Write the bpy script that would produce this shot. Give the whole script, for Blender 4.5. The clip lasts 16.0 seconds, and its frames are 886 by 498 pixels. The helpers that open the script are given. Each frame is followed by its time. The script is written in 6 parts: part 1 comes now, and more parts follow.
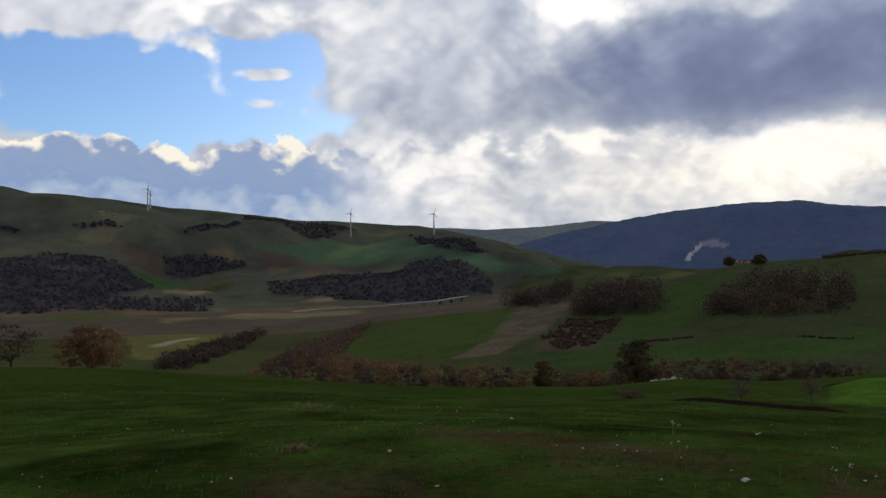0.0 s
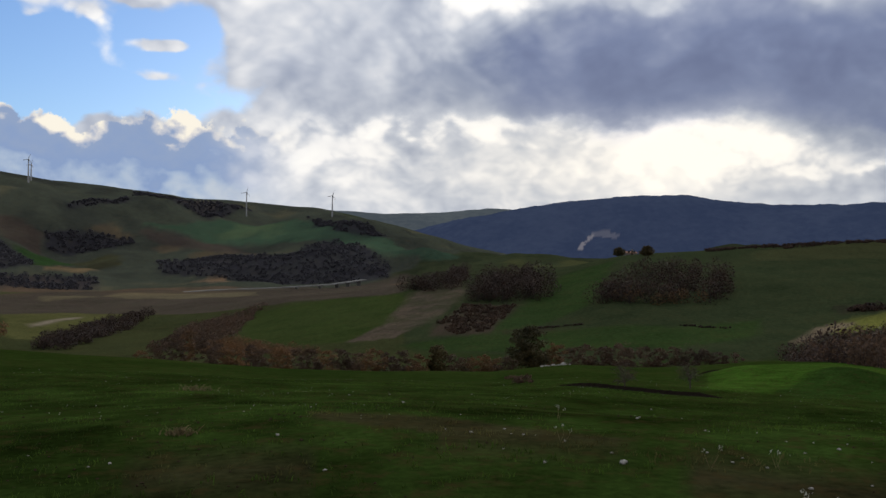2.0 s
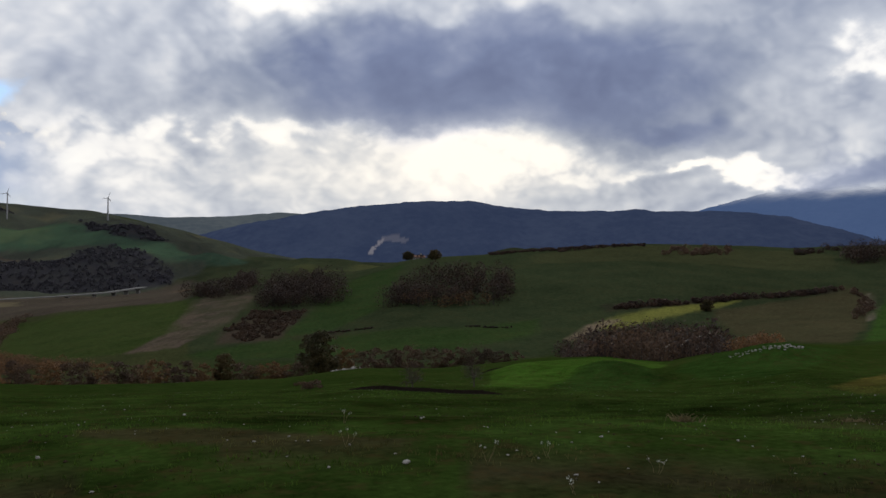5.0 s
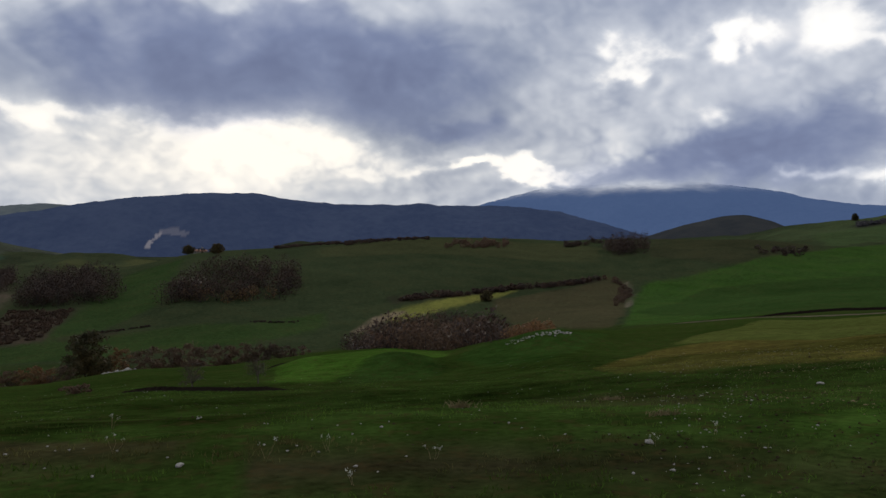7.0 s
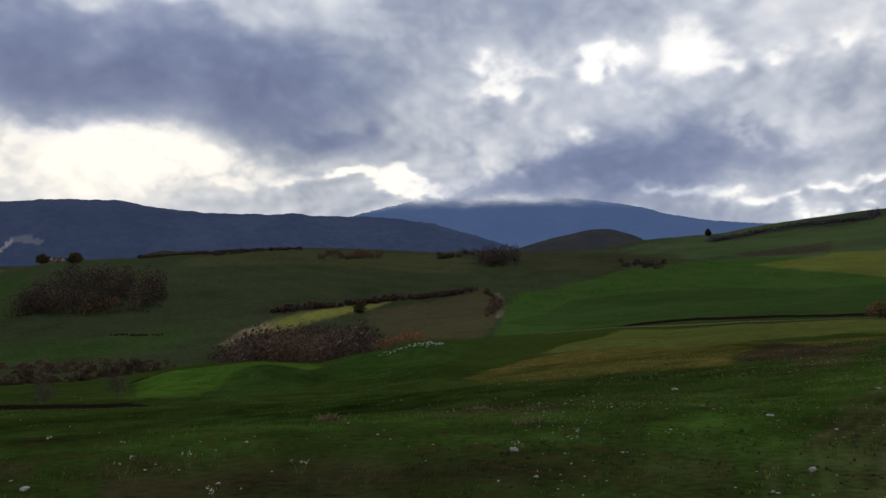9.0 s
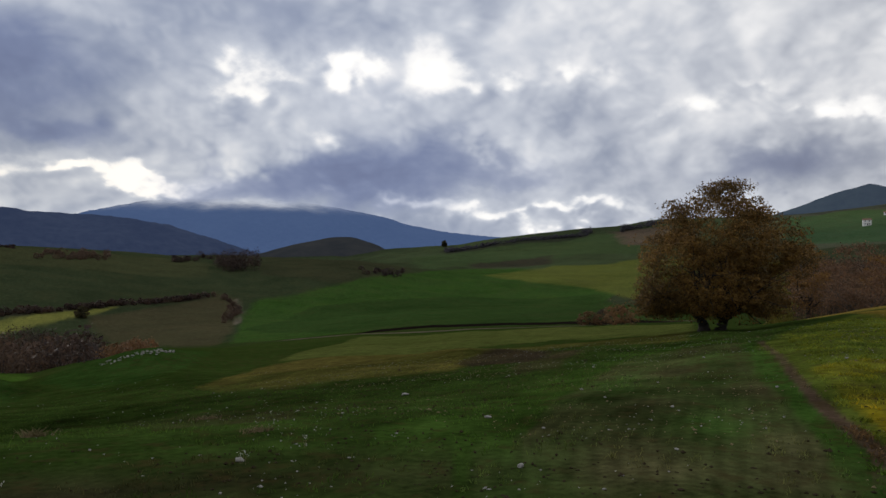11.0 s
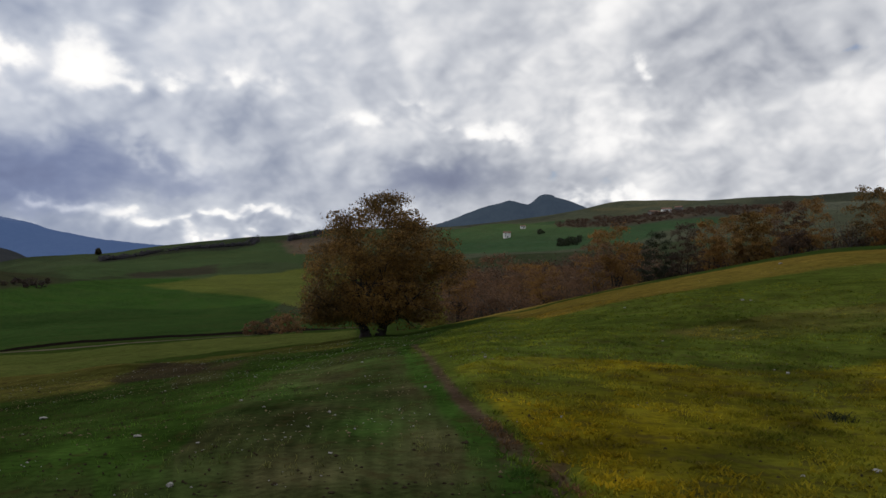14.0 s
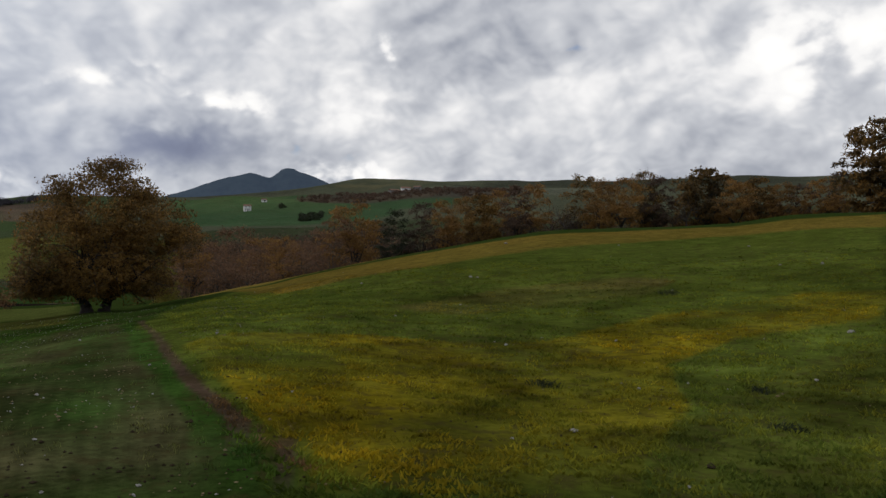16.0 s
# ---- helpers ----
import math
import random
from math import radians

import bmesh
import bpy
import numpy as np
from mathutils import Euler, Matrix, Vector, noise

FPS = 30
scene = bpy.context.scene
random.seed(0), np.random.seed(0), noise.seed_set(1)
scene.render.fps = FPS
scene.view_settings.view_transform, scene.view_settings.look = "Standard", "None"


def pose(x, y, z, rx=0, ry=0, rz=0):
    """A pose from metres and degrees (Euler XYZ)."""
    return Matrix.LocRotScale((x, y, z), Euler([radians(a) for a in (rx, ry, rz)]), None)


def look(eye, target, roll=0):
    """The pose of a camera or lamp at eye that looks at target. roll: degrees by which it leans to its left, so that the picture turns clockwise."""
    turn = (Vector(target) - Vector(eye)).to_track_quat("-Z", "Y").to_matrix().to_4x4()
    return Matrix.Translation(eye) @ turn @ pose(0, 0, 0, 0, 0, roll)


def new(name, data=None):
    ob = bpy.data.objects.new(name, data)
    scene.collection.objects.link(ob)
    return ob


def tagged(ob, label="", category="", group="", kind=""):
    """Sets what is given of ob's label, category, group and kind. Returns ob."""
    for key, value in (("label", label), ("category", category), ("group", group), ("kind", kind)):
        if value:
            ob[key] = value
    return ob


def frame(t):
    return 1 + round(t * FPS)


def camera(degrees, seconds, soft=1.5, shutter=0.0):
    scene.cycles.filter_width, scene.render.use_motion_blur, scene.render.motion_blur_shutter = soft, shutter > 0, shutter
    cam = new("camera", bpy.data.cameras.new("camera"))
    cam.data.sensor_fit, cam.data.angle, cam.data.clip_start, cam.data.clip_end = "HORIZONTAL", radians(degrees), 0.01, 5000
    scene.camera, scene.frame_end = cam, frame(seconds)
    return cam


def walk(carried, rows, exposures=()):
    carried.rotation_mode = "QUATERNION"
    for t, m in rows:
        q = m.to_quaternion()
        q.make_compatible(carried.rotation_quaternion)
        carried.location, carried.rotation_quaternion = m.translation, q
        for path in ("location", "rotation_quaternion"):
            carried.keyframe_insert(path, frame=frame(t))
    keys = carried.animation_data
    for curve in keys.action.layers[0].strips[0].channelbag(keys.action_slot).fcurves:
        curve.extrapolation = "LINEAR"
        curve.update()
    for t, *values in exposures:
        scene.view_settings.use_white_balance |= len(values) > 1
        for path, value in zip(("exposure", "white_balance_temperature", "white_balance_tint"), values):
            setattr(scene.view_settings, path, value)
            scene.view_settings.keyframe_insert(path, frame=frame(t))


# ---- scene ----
# Hand-held turn on the spot: seconds, heading, pitch, lean (degrees); the lens is held ARM metres ahead of the feet.
cam = camera(56.2, 16.0)
EYE, ARM = 1.65, 0.27
TURN = [
    (0.0, 0.00, 2.37, 0.93),
    (0.5, -1.56, 2.37, 0.54),
    (1.0, -2.93, 2.24, -0.03),
    (1.5, -4.60, 1.78, -0.37),
    (2.0, -7.03, 1.26, -0.43),
    (2.5, -10.37, 0.64, -0.33),
    (3.0, -13.84, 0.68, 0.05),
    (3.2, -15.58, 0.79, 0.07),
    (5.3, -23.12, 1.65, 0.34),
    (5.5, -24.83, 1.51, 0.44),
    (6.0, -30.26, 1.20, 0.63),
    (6.5, -33.75, 1.07, 0.53),
    (7.0, -36.05, 1.02, 0.73),
    (7.5, -39.10, 0.96, 0.77),
    (8.0, -41.52, 1.24, 0.86),
    (8.2, -42.35, 1.35, 1.02),
    (10.3, -53.20, 2.14, -0.59),
    (10.5, -55.88, 2.14, -0.34),
    (11.0, -62.41, 2.19, -0.66),
    (11.5, -67.43, 2.13, -0.93),
    (12.0, -71.70, 1.93, -0.82),
    (12.5, -75.59, 1.95, -0.75),
    (13.0, -79.65, 2.36, -0.33),
    (13.5, -82.88, 2.76, -0.40),
    (14.0, -85.08, 2.93, 0.03),
    (14.5, -88.54, 2.82, 0.17),
    (15.0, -93.58, 2.31, -0.61),
    (15.5, -98.18, 1.63, -1.13),
    (16.0, -102.82, 1.33, -0.70),
]


EXPOSURES = [(0.0, 0.0), (16.0, 0.0)]


def held(yaw, pitch, lean):
    a = radians(yaw)
    at = pose(-ARM * math.sin(a), ARM * math.cos(a), EYE, 0, 0, yaw)
    return at @ pose(0, 0, 0, 90 + pitch) @ pose(0, 0, 0, 0, 0, -lean)


walk(cam, [(t, held(y, p, l)) for t, y, p, l in TURN], EXPOSURES)

# ---- sky and sun ----
SUN_AZ, SUN_EL = -24.0, 9.0
world = bpy.data.worlds.new("sky")
scene.world = world
world.use_nodes = True
wt = world.node_tree
wt.nodes.clear()


class Tree:
    """Short hand for wiring shader nodes."""

    def __init__(self, tree):
        self.t = tree

    def node(self, kind, **sets):
        n = self.t.nodes.new(kind)
        for k, v in sets.items():
            if k == "op":
                n.operation = v
            elif k == "dims":
                n.noise_dimensions = v
            elif k == "blend":
                n.blend_type = v
            elif k == "dtype":
                n.data_type = v
            elif k == "interp":
                n.interpolation_type = v
        return n

    def put(self, sock, v):
        if isinstance(v, bpy.types.NodeSocket):
            self.t.links.new(v, sock)
        else:
            sock.default_value = v

    def m(self, op, a, b=0.0, c=0.0):
        n = self.node("ShaderNodeMath", op=op)
        for s, v in zip(n.inputs, (a, b, c)):
            self.put(s, v)
        return n.outputs[0]

    def add(self, *vs):
        out = vs[0]
        for v in vs[1:]:
            out = self.m("ADD", out, v)
        return out

    def mul(self, a, b):
        return self.m("MULTIPLY", a, b)

    def fit(self, v, a, b, lo=0.0, hi=1.0, smooth=True):
        n = self.node("ShaderNodeMapRange", interp="SMOOTHSTEP" if smooth else "LINEAR")
        for s, x in zip(n.inputs, (v, a, b, lo, hi)):
            self.put(s, x)
        return n.outputs[0]

    def mix(self, f, a, b, blend="MIX"):
        n = self.node("ShaderNodeMix", dtype="RGBA", blend=blend)
        self.put(n.inputs[0], f)
        self.put(n.inputs[6], a)
        self.put(n.inputs[7], b)
        return n.outputs[2]

    def noise(self, vec, scale, detail=4.0, rough=0.55, dist=0.0, lac=2.0):
        n = self.node("ShaderNodeTexNoise")
        self.put(n.inputs["Vector"], vec)
        n.inputs["Scale"].default_value = scale
        n.inputs["Detail"].default_value = detail
        n.inputs["Roughness"].default_value = rough
        n.inputs["Lacunarity"].default_value = lac
        n.inputs["Distortion"].default_value = dist
        return n.outputs["Fac"]

    def ramp(self, v, stops):
        n = self.node("ShaderNodeValToRGB")
        self.put(n.inputs[0], v)
        e = n.color_ramp.elements
        while len(e) < len(stops):
            e.new(0.5)
        for el, (p, c) in zip(e, stops):
            el.position, el.color = p, (*c, 1.0)
        return n.outputs[0]

    def vec(self, x, y, z):
        n = self.node("ShaderNodeCombineXYZ")
        for s, v in zip(n.inputs, (x, y, z)):
            self.put(s, v)
        return n.outputs[0]


W = Tree(wt)
# direction as heading (degrees, left positive) and elevation
way = W.node("ShaderNodeTexCoord").outputs["Generated"]
split = W.node("ShaderNodeSeparateXYZ")
W.put(split.inputs[0], way)
dx, dy, dz = split.outputs
heading = W.mul(W.m("ARCTAN2", W.mul(dx, -1.0), dy), 57.29578)
# headings run from +130 to -230, so that the seam lies behind
heading = W.m("SUBTRACT", heading, W.mul(W.m("GREATER_THAN", heading, 130.0), 360.0))
elev = W.mul(W.m("ARCSINE", dz), 57.29578)
up = W.m("MAXIMUM", dz, 0.0)
# cloud sheet seen in perspective: distant heaps draw together, but keep some of their height
LIFT = 0.62
lift = W.add(up, LIFT)
sheet = W.vec(W.m("DIVIDE", dx, lift), W.m("DIVIDE", dy, lift), 0.0)
ss = math.sin(radians(SUN_EL)) + LIFT
SUN_SPOT = (-math.sin(radians(SUN_AZ)) * math.cos(radians(SUN_EL)) / ss, math.cos(radians(SUN_AZ)) * math.cos(radians(SUN_EL)) / ss, 0.0)


def vmath(op, a, b=None, scale=None):
    n = W.node("ShaderNodeVectorMath", op=op)
    W.put(n.inputs[0], a)
    if b is not None:
        W.put(n.inputs[1], b)
    if scale is not None:
        W.put(n.inputs["Scale"], scale)
    return n.outputs["Value"] if op == "DOT_PRODUCT" else n.outputs[0]


def billows(vec):
    """Rounded heaps upon heaps with creases between them, about 0 in the creases and 1 on the crowns."""
    total = 0.0
    for scale, weight in ((5.5, 1.0), (12.0, 0.6), (25.0, 0.32), (52.0, 0.16)):
        n = W.noise(vec, scale, 0.0, 0.5)
        off = W.m("SUBTRACT", n, 0.5)
        total = W.m("MULTIPLY_ADD", W.m("SQRT", W.m("MULTIPLY_ADD", off, off, 0.004)), 2.0 * weight, total)
    return total


bend = W.node("ShaderNodeTexNoise")
W.put(bend.inputs["Vector"], sheet)
bend.inputs["Scale"].default_value, bend.inputs["Detail"].default_value = 5.0, 4.0
curl = vmath("SCALE", vmath("SUBTRACT", bend.outputs["Color"], (0.5, 0.5, 0.5)), scale=0.045)
field_at = vmath("ADD", sheet, curl)
heaps = billows(field_at)
to_sun = vmath("SCALE", vmath("NORMALIZE", vmath("SUBTRACT", SUN_SPOT, sheet)), scale=0.02)
lit = W.m("SUBTRACT", heaps, billows(vmath("ADD", field_at, to_sun)))
billow = W.noise(field_at, 3.4, 6.0, 0.46)
wisps = W.noise(field_at, 12.0, 6.0, 0.5)
warp_a = W.mul(W.m("SUBTRACT", W.noise(sheet, 7.5, 7.0, 0.5), 0.5), 10.0)
warp_e = W.add(W.mul(W.m("SUBTRACT", W.noise(vmath("ADD", sheet, (7.3, 2.1, 0.0)), 8.5, 7.0, 0.5), 0.5), 4.2),
               W.mul(W.m("SUBTRACT", heaps, 0.5), 2.0))
spot_ae = W.vec(W.add(heading, warp_a), W.add(elev, warp_e), 0.0)
spot_close = W.vec(W.add(heading, W.mul(warp_a, 0.3)), W.add(elev, W.mul(warp_e, 0.3)), 0.0)


def blobs(rows, at=None):
    """Sum of soft elliptic masses: heading, elevation, half width, half height, weight."""
    total = 0.0
    for a, e, wa, we, weight in rows:
        size = vmath("MULTIPLY", vmath("SUBTRACT", at or spot_ae, (a, e, 0)), (1 / wa, 1 / we, 0))
        g = W.m("POWER", 0.37, vmath("DOT_PRODUCT", size, size))
        total = W.m("MULTIPLY_ADD", g, weight, total)
    return total


# thin and backlit cloud: bright gaps and edges
LIGHT = [
    (15.0, 14.5, 7.0, 3.0, 0.22),     (-7.8, 9.7, 10.5, 0.8, 0.4), (-24.0, 8.1, 5.5, 1.7, 0.45), (2.4, 7.5, 12.5, 2.0, 0.24), (-8, 16.6, 5, 2.2, 0.14), (-11.1, 18.6, 4.7, 1.0, 0.5),
    (13.5, 18.4, 8.6, 1.2, 0.3), (-25.5, 7.6, 9.4, 1.2, 0.25), (-49.2, 13.6, 2.0, 1.4, 0.55), (-55.3, 15.2, 1.4, 0.9, 0.4),
    (-49.1, 11.8, 2.3, 0.5, 0.35), (-40.7, 6.8, 3.9, 0.4, 0.4), (-54.2, 9.6, 0.9, 0.9, 0.3), (-58.9, 5.7, 4.3, 0.5, 0.25),
    (-60.7, 13.9, 2.3, 1.2, 0.2), (-55.1, 14.7, 2.0, 1.1, 0.4), (-62.1, 14.9, 2.3, 1.3, 0.42), (-66.0, 14.0, 2.3, 0.9, 0.45)]
LIGHT_EAST = [
    (-72.6, 14.2, 2.0, 0.9, 0.4), (-82.9, 12.8, 2.3, 0.9, 0.25), (-88.6, 11.1, 2.2, 0.9, 0.45), (-39.6, 6.7, 5.9, 0.4, 0.3),
    (-69.2, 5.1, 7.0, 0.5, 0.5), (-78.1, 11.5, 1.4, 0.8, 0.25), (-98.4, 14.4, 1.0, 0.7, 0.4), (-96.0, 6.6, 3.9, 0.5, 0.35),
    (-97.0, 11.2, 6.2, 2.3, 0.1), (-127.9, 14.1, 4.7, 2.7, 0.42), (-106, 15, 24, 8, 0.1), (-102.5, 12.2, 2.3, 1.0, 0.15)]
# thick banks that hold the light back
SHADE = [
    (3.1, 13.6, 7.4, 2.0, -0.16), (-19.7, 13.2, 11.7, 4.3, -0.34), (-29, 13.4, 12.9, 3.9, -0.3), (-59.0, 8.9, 6.6, 2.1, -0.2),
    (-37.6, 9.0, 5.1, 1.4, -0.22), (-50.5, 6.4, 9.0, 1.5, -0.32), (-59, 5.0, 7, 1.6, -0.14), (-58, 13.5, 9, 3.2, -0.16), (-50, 17.5, 8, 2.4, -0.16), (-100, 16.5, 8, 2.6, -0.1), (-66.9, 7.7, 11.7, 1.6, -0.2), (-85.2, 7.7, 6.2, 2.0, -0.3),
    (-76.4, 10.6, 8.6, 1.6, -0.08), (-90.0, 17.4, 6.6, 1.7, -0.14), (-111.5, 11.1, 7.8, 1.6, -0.05), (-120.4, 9.1, 12.5, 1.8, -0.08)]
CLEAR = [(20.7, 14.1, 11.7, 3.3, 1.3), (19, 10.2, 12, 1.6, 0.9), (10.6, 15.0, 2.6, 1.6, 0.7), (20.0, 11.3, 12.5, 1.4, 0.8), (-111.4, 14.5, 2.1, 0.8, 0.5),
         (-93.2, 7.7, 2.3, 0.8, 0.5), (-97.5, 7.1, 2.3, 0.5, 0.4)]
# small torn clouds afloat in the clear patch
CLOUDLETS = [(12.0, 14.2, 1.5, 0.4, 1.0), (13.9, 16.7, 0.9, 0.3, 0.8), (12.6, 12.0, 1.9, 0.5, 0.7), (19.2, 12.8, 1.5, 0.3, 0.45),
             (26.3, 16.8, 3.0, 0.9, 1.2), (16.4, 15.8, 1.2, 0.6, 0.5), (19.7, 15.2, 0.7, 0.5, 0.4), (21.0, 17.6, 5.0, 0.5, 0.6)]
shade = blobs(SHADE)
light = W.add(blobs(LIGHT), blobs(LIGHT_EAST))
# gaps and banks end in fairly crisp edges
shade = W.add(W.mul(shade, 0.6), W.fit(shade, -0.3, -0.12, -0.17, 0.0))
light = W.mul(light, W.fit(W.add(W.mul(wisps, 0.7), W.mul(heaps, 0.3)), 0.36, 0.62, 0.35, 1.35))
light = W.add(W.mul(light, 0.75), W.fit(light, 0.12, 0.45, 0.0, 0.14))
grain = W.add(W.mul(W.m("SUBTRACT", billow, 0.5), 1.05), W.mul(W.m("SUBTRACT", wisps, 0.5), 0.24),
              W.mul(lit, 0.3), W.mul(W.m("SUBTRACT", heaps, 0.5), 0.1))
grain = W.mul(grain, W.fit(shade, -0.45, 0.0, 0.55, 1.0))
glow = blobs([(-23.5, 8.0, 6.0, 2.2, 0.24), (-20.0, 5.5, 16.0, 2.8, 0.15)], spot_close)
bright = W.add(0.63, light, shade, grain, glow)
cloud = W.ramp(W.mul(bright, 0.7), [
    (0.0, (0.12, 0.145, 0.24)), (0.16, (0.195, 0.235, 0.35)), (0.31, (0.32, 0.362, 0.465)), (0.46, (0.54, 0.575, 0.65)),
    (0.64, (0.88, 0.875, 0.88)), (0.8, (1.0, 0.99, 0.96))])
warm = W.mul(W.m("POWER", 0.37, W.add(W.m("POWER", W.m("DIVIDE", W.m("ABSOLUTE", W.add(heading, 22.0)), 24.0), 2.0),
                                      W.m("POWER", W.m("DIVIDE", W.m("ABSOLUTE", W.m("SUBTRACT", elev, 7.0)), 6.0), 2.0))), 1.0)
cloud = W.mix(warm, cloud, W.mix(1.0, cloud, (1.02, 0.98, 0.9, 1.0), "MULTIPLY"))
cloud = W.mix(W.fit(shade, -0.4, -0.05, 1.0, 0.0), cloud, W.mix(1.0, cloud, (0.97, 0.975, 1.04, 1.0), "MULTIPLY"))
dull = W.node("ShaderNodeRGBToBW")
W.put(dull.inputs[0], cloud)
cloud = W.mix(W.fit(heading, -55.0, -100.0, 0.0, 0.45), cloud, W.mix(1.0, dull.outputs[0], (1.0, 0.985, 0.97, 1.0), "MULTIPLY"))
cover = W.m("SUBTRACT", W.add(0.95, W.mul(W.m("SUBTRACT", wisps, 0.5), 1.2), W.mul(W.m("SUBTRACT", heaps, 0.5), 0.5)), blobs(CLEAR))
cover = W.add(cover, blobs(CLOUDLETS, spot_close), W.mul(W.mul(blobs(CLOUDLETS, spot_close), W.m("SUBTRACT", heaps, 0.4)), 1.2))
cover = W.fit(cover, 0.08, 0.5)
# a low bank of cumulus with bright heads over the far ridge
cells = W.node("ShaderNodeTexVoronoi")
W.put(cells.inputs["Vector"], W.vec(W.add(heading, W.mul(warp_a, 0.25)), W.mul(elev, 1.3), 0.0))
cells.inputs["Scale"].default_value = 0.36
heads = W.mul(W.m("SUBTRACT", 0.55, cells.outputs["Distance"]), 1.5)
bank_top = W.add(9.3, heads, W.mul(W.m("SUBTRACT", W.noise(way, 24.0, 8.0, 0.65), 0.5), 4.0),
                 W.mul(W.m("SUBTRACT", W.noise(way, 4.0, 2.0, 0.5), 0.5), 3.0))
depth = W.m("SUBTRACT", bank_top, elev)
bank = W.mul(W.fit(depth, -0.05, 0.3), W.fit(heading, 2.0, 10.0))
bank_tint = W.ramp(W.add(W.m("DIVIDE", depth, 7.0), W.mul(W.m("SUBTRACT", wisps, 0.5), 0.4), W.mul(lit, -0.7)), [
    (0.0, (0.92, 0.86, 0.74)), (0.07, (0.6, 0.6, 0.63)), (0.16, (0.27, 0.35, 0.52)), (0.42, (0.24, 0.33, 0.53)),
    (0.62, (0.36, 0.45, 0.6)), (0.85, (0.5, 0.56, 0.64))])
sky = W.node("ShaderNodeTexSky")
sky.sky_type, sky.sun_disc = "NISHITA", False
sky.sun_elevation, sky.sun_rotation = radians(SUN_EL), radians(-SUN_AZ)
blue = W.mix(1.0, sky.outputs[0], (0.088, 0.122, 0.195, 1.0), "MULTIPLY")
back = W.node("ShaderNodeBackground")
W.put(back.inputs[0], W.mix(bank, W.mix(cover, blue, cloud), bank_tint))
back.inputs[1].default_value = 1.06
W.put(W.node("ShaderNodeOutputWorld").inputs[0], back.outputs[0])

lamp = new("sun", bpy.data.lights.new("sun", "SUN"))
lamp.data.energy, lamp.data.angle, lamp.data.color = 0.95, radians(14), (1.0, 0.93, 0.82)
sa, se = radians(SUN_AZ), radians(SUN_EL + 3)
toward = Vector((-math.sin(sa) * math.cos(se), math.cos(sa) * math.cos(se), math.sin(se)))
lamp.matrix_world = look((0, 0, 50), Vector((0, 0, 50)) - toward)

# ---- materials ----
def material(name):
    mat = bpy.data.materials.new(name)
    mat.use_nodes = True
    mat.node_tree.nodes.clear()
    return mat, Tree(mat.node_tree)


def finish(m, colour, rough=0.9, bump=None, strength=0.3, distance=0.05, spec=0.25, metal=0.0):
    b = m.node("ShaderNodeBsdfPrincipled")
    m.put(b.inputs["Base Color"], colour)
    m.put(b.inputs["Roughness"], rough)
    m.put(b.inputs["Metallic"], metal)
    b.inputs["Specular IOR Level"].default_value = spec
    if bump is not None:
        n = m.node("ShaderNodeBump")
        n.inputs["Strength"].default_value = strength
        n.inputs["Distance"].default_value = distance
        m.put(n.inputs["Height"], bump)
        m.put(b.inputs["Normal"], n.outputs[0])
    return b


def close(m, shader):
    m.put(m.node("ShaderNodeOutputMaterial").inputs[0], shader)


def where(m):
    return m.node("ShaderNodeNewGeometry").outputs["Position"]


def grey(v):
    return (v, v, v, 1.0)


def scaled(m, colour, factor):
    """Colour times a grey factor."""
    n = m.node("ShaderNodeVectorMath", op="SCALE")
    m.put(n.inputs[0], colour)
    m.put(n.inputs["Scale"], factor)
    return n.outputs[0]


def ground_material():
    mat, m = material("soil_and_crops")
    p = where(m)
    cover = m.node("ShaderNodeAttribute")
    cover.attribute_name = "cover"
    fine = m.noise(p, 9.0, 5.0, 0.65)
    mid = m.noise(p, 1.1, 4.0, 0.6)
    broad = m.noise(p, 0.09, 5.0, 0.6)
    huge = m.noise(p, 0.012, 6.0, 0.62)
    v = m.add(m.mul(m.m("SUBTRACT", fine, 0.5), 1.7), m.mul(m.m("SUBTRACT", mid, 0.5), 1.4),
              m.mul(m.m("SUBTRACT", broad, 0.5), 0.9), m.mul(m.m("SUBTRACT", huge, 0.5), 0.8), 1.0)
    tint = scaled(m, cover.outputs["Color"], m.m("MAXIMUM", v, 0.25))
    bare = m.fit(m.add(m.noise(p, 3.0, 6.0, 0.7), m.mul(broad, 0.35)), 0.66, 0.84)
    tint = m.mix(m.mul(bare, 0.6), tint, (0.046, 0.033, 0.013, 1.0))
    close(m, finish(m, tint, 1.0, m.add(fine, mid), 0.7, 0.06, 0.0).outputs[0])
    return mat


def leaf_material(name, dark, middle, light, through_light=0.35):
    mat, m = material(name)
    geo = m.node("ShaderNodeNewGeometry")
    info = m.node("ShaderNodeObjectInfo")
    clump = m.add(m.mul(m.noise(geo.outputs["Position"], 0.9, 3.0, 0.6), 0.6), m.mul(m.noise(geo.outputs["Position"], 0.22, 2.0, 0.5), 0.8))
    k = m.add(m.mul(geo.outputs["Random Per Island"], 0.4), m.mul(clump, 0.9), m.mul(info.outputs["Random"], 0.2), -0.42)
    tint = m.ramp(k, [(0.12, dark), (0.5, middle), (0.9, light)])
    b = finish(m, tint, 0.7, None, spec=0.2)
    t = m.node("ShaderNodeBsdfTranslucent")
    m.put(t.inputs[0], tint)
    mx = m.node("ShaderNodeMixShader")
    mx.inputs[0].default_value = through_light
    m.put(mx.inputs[1], b.outputs[0])
    m.put(mx.inputs[2], t.outputs[0])
    close(m, mx.outputs[0])
    return mat


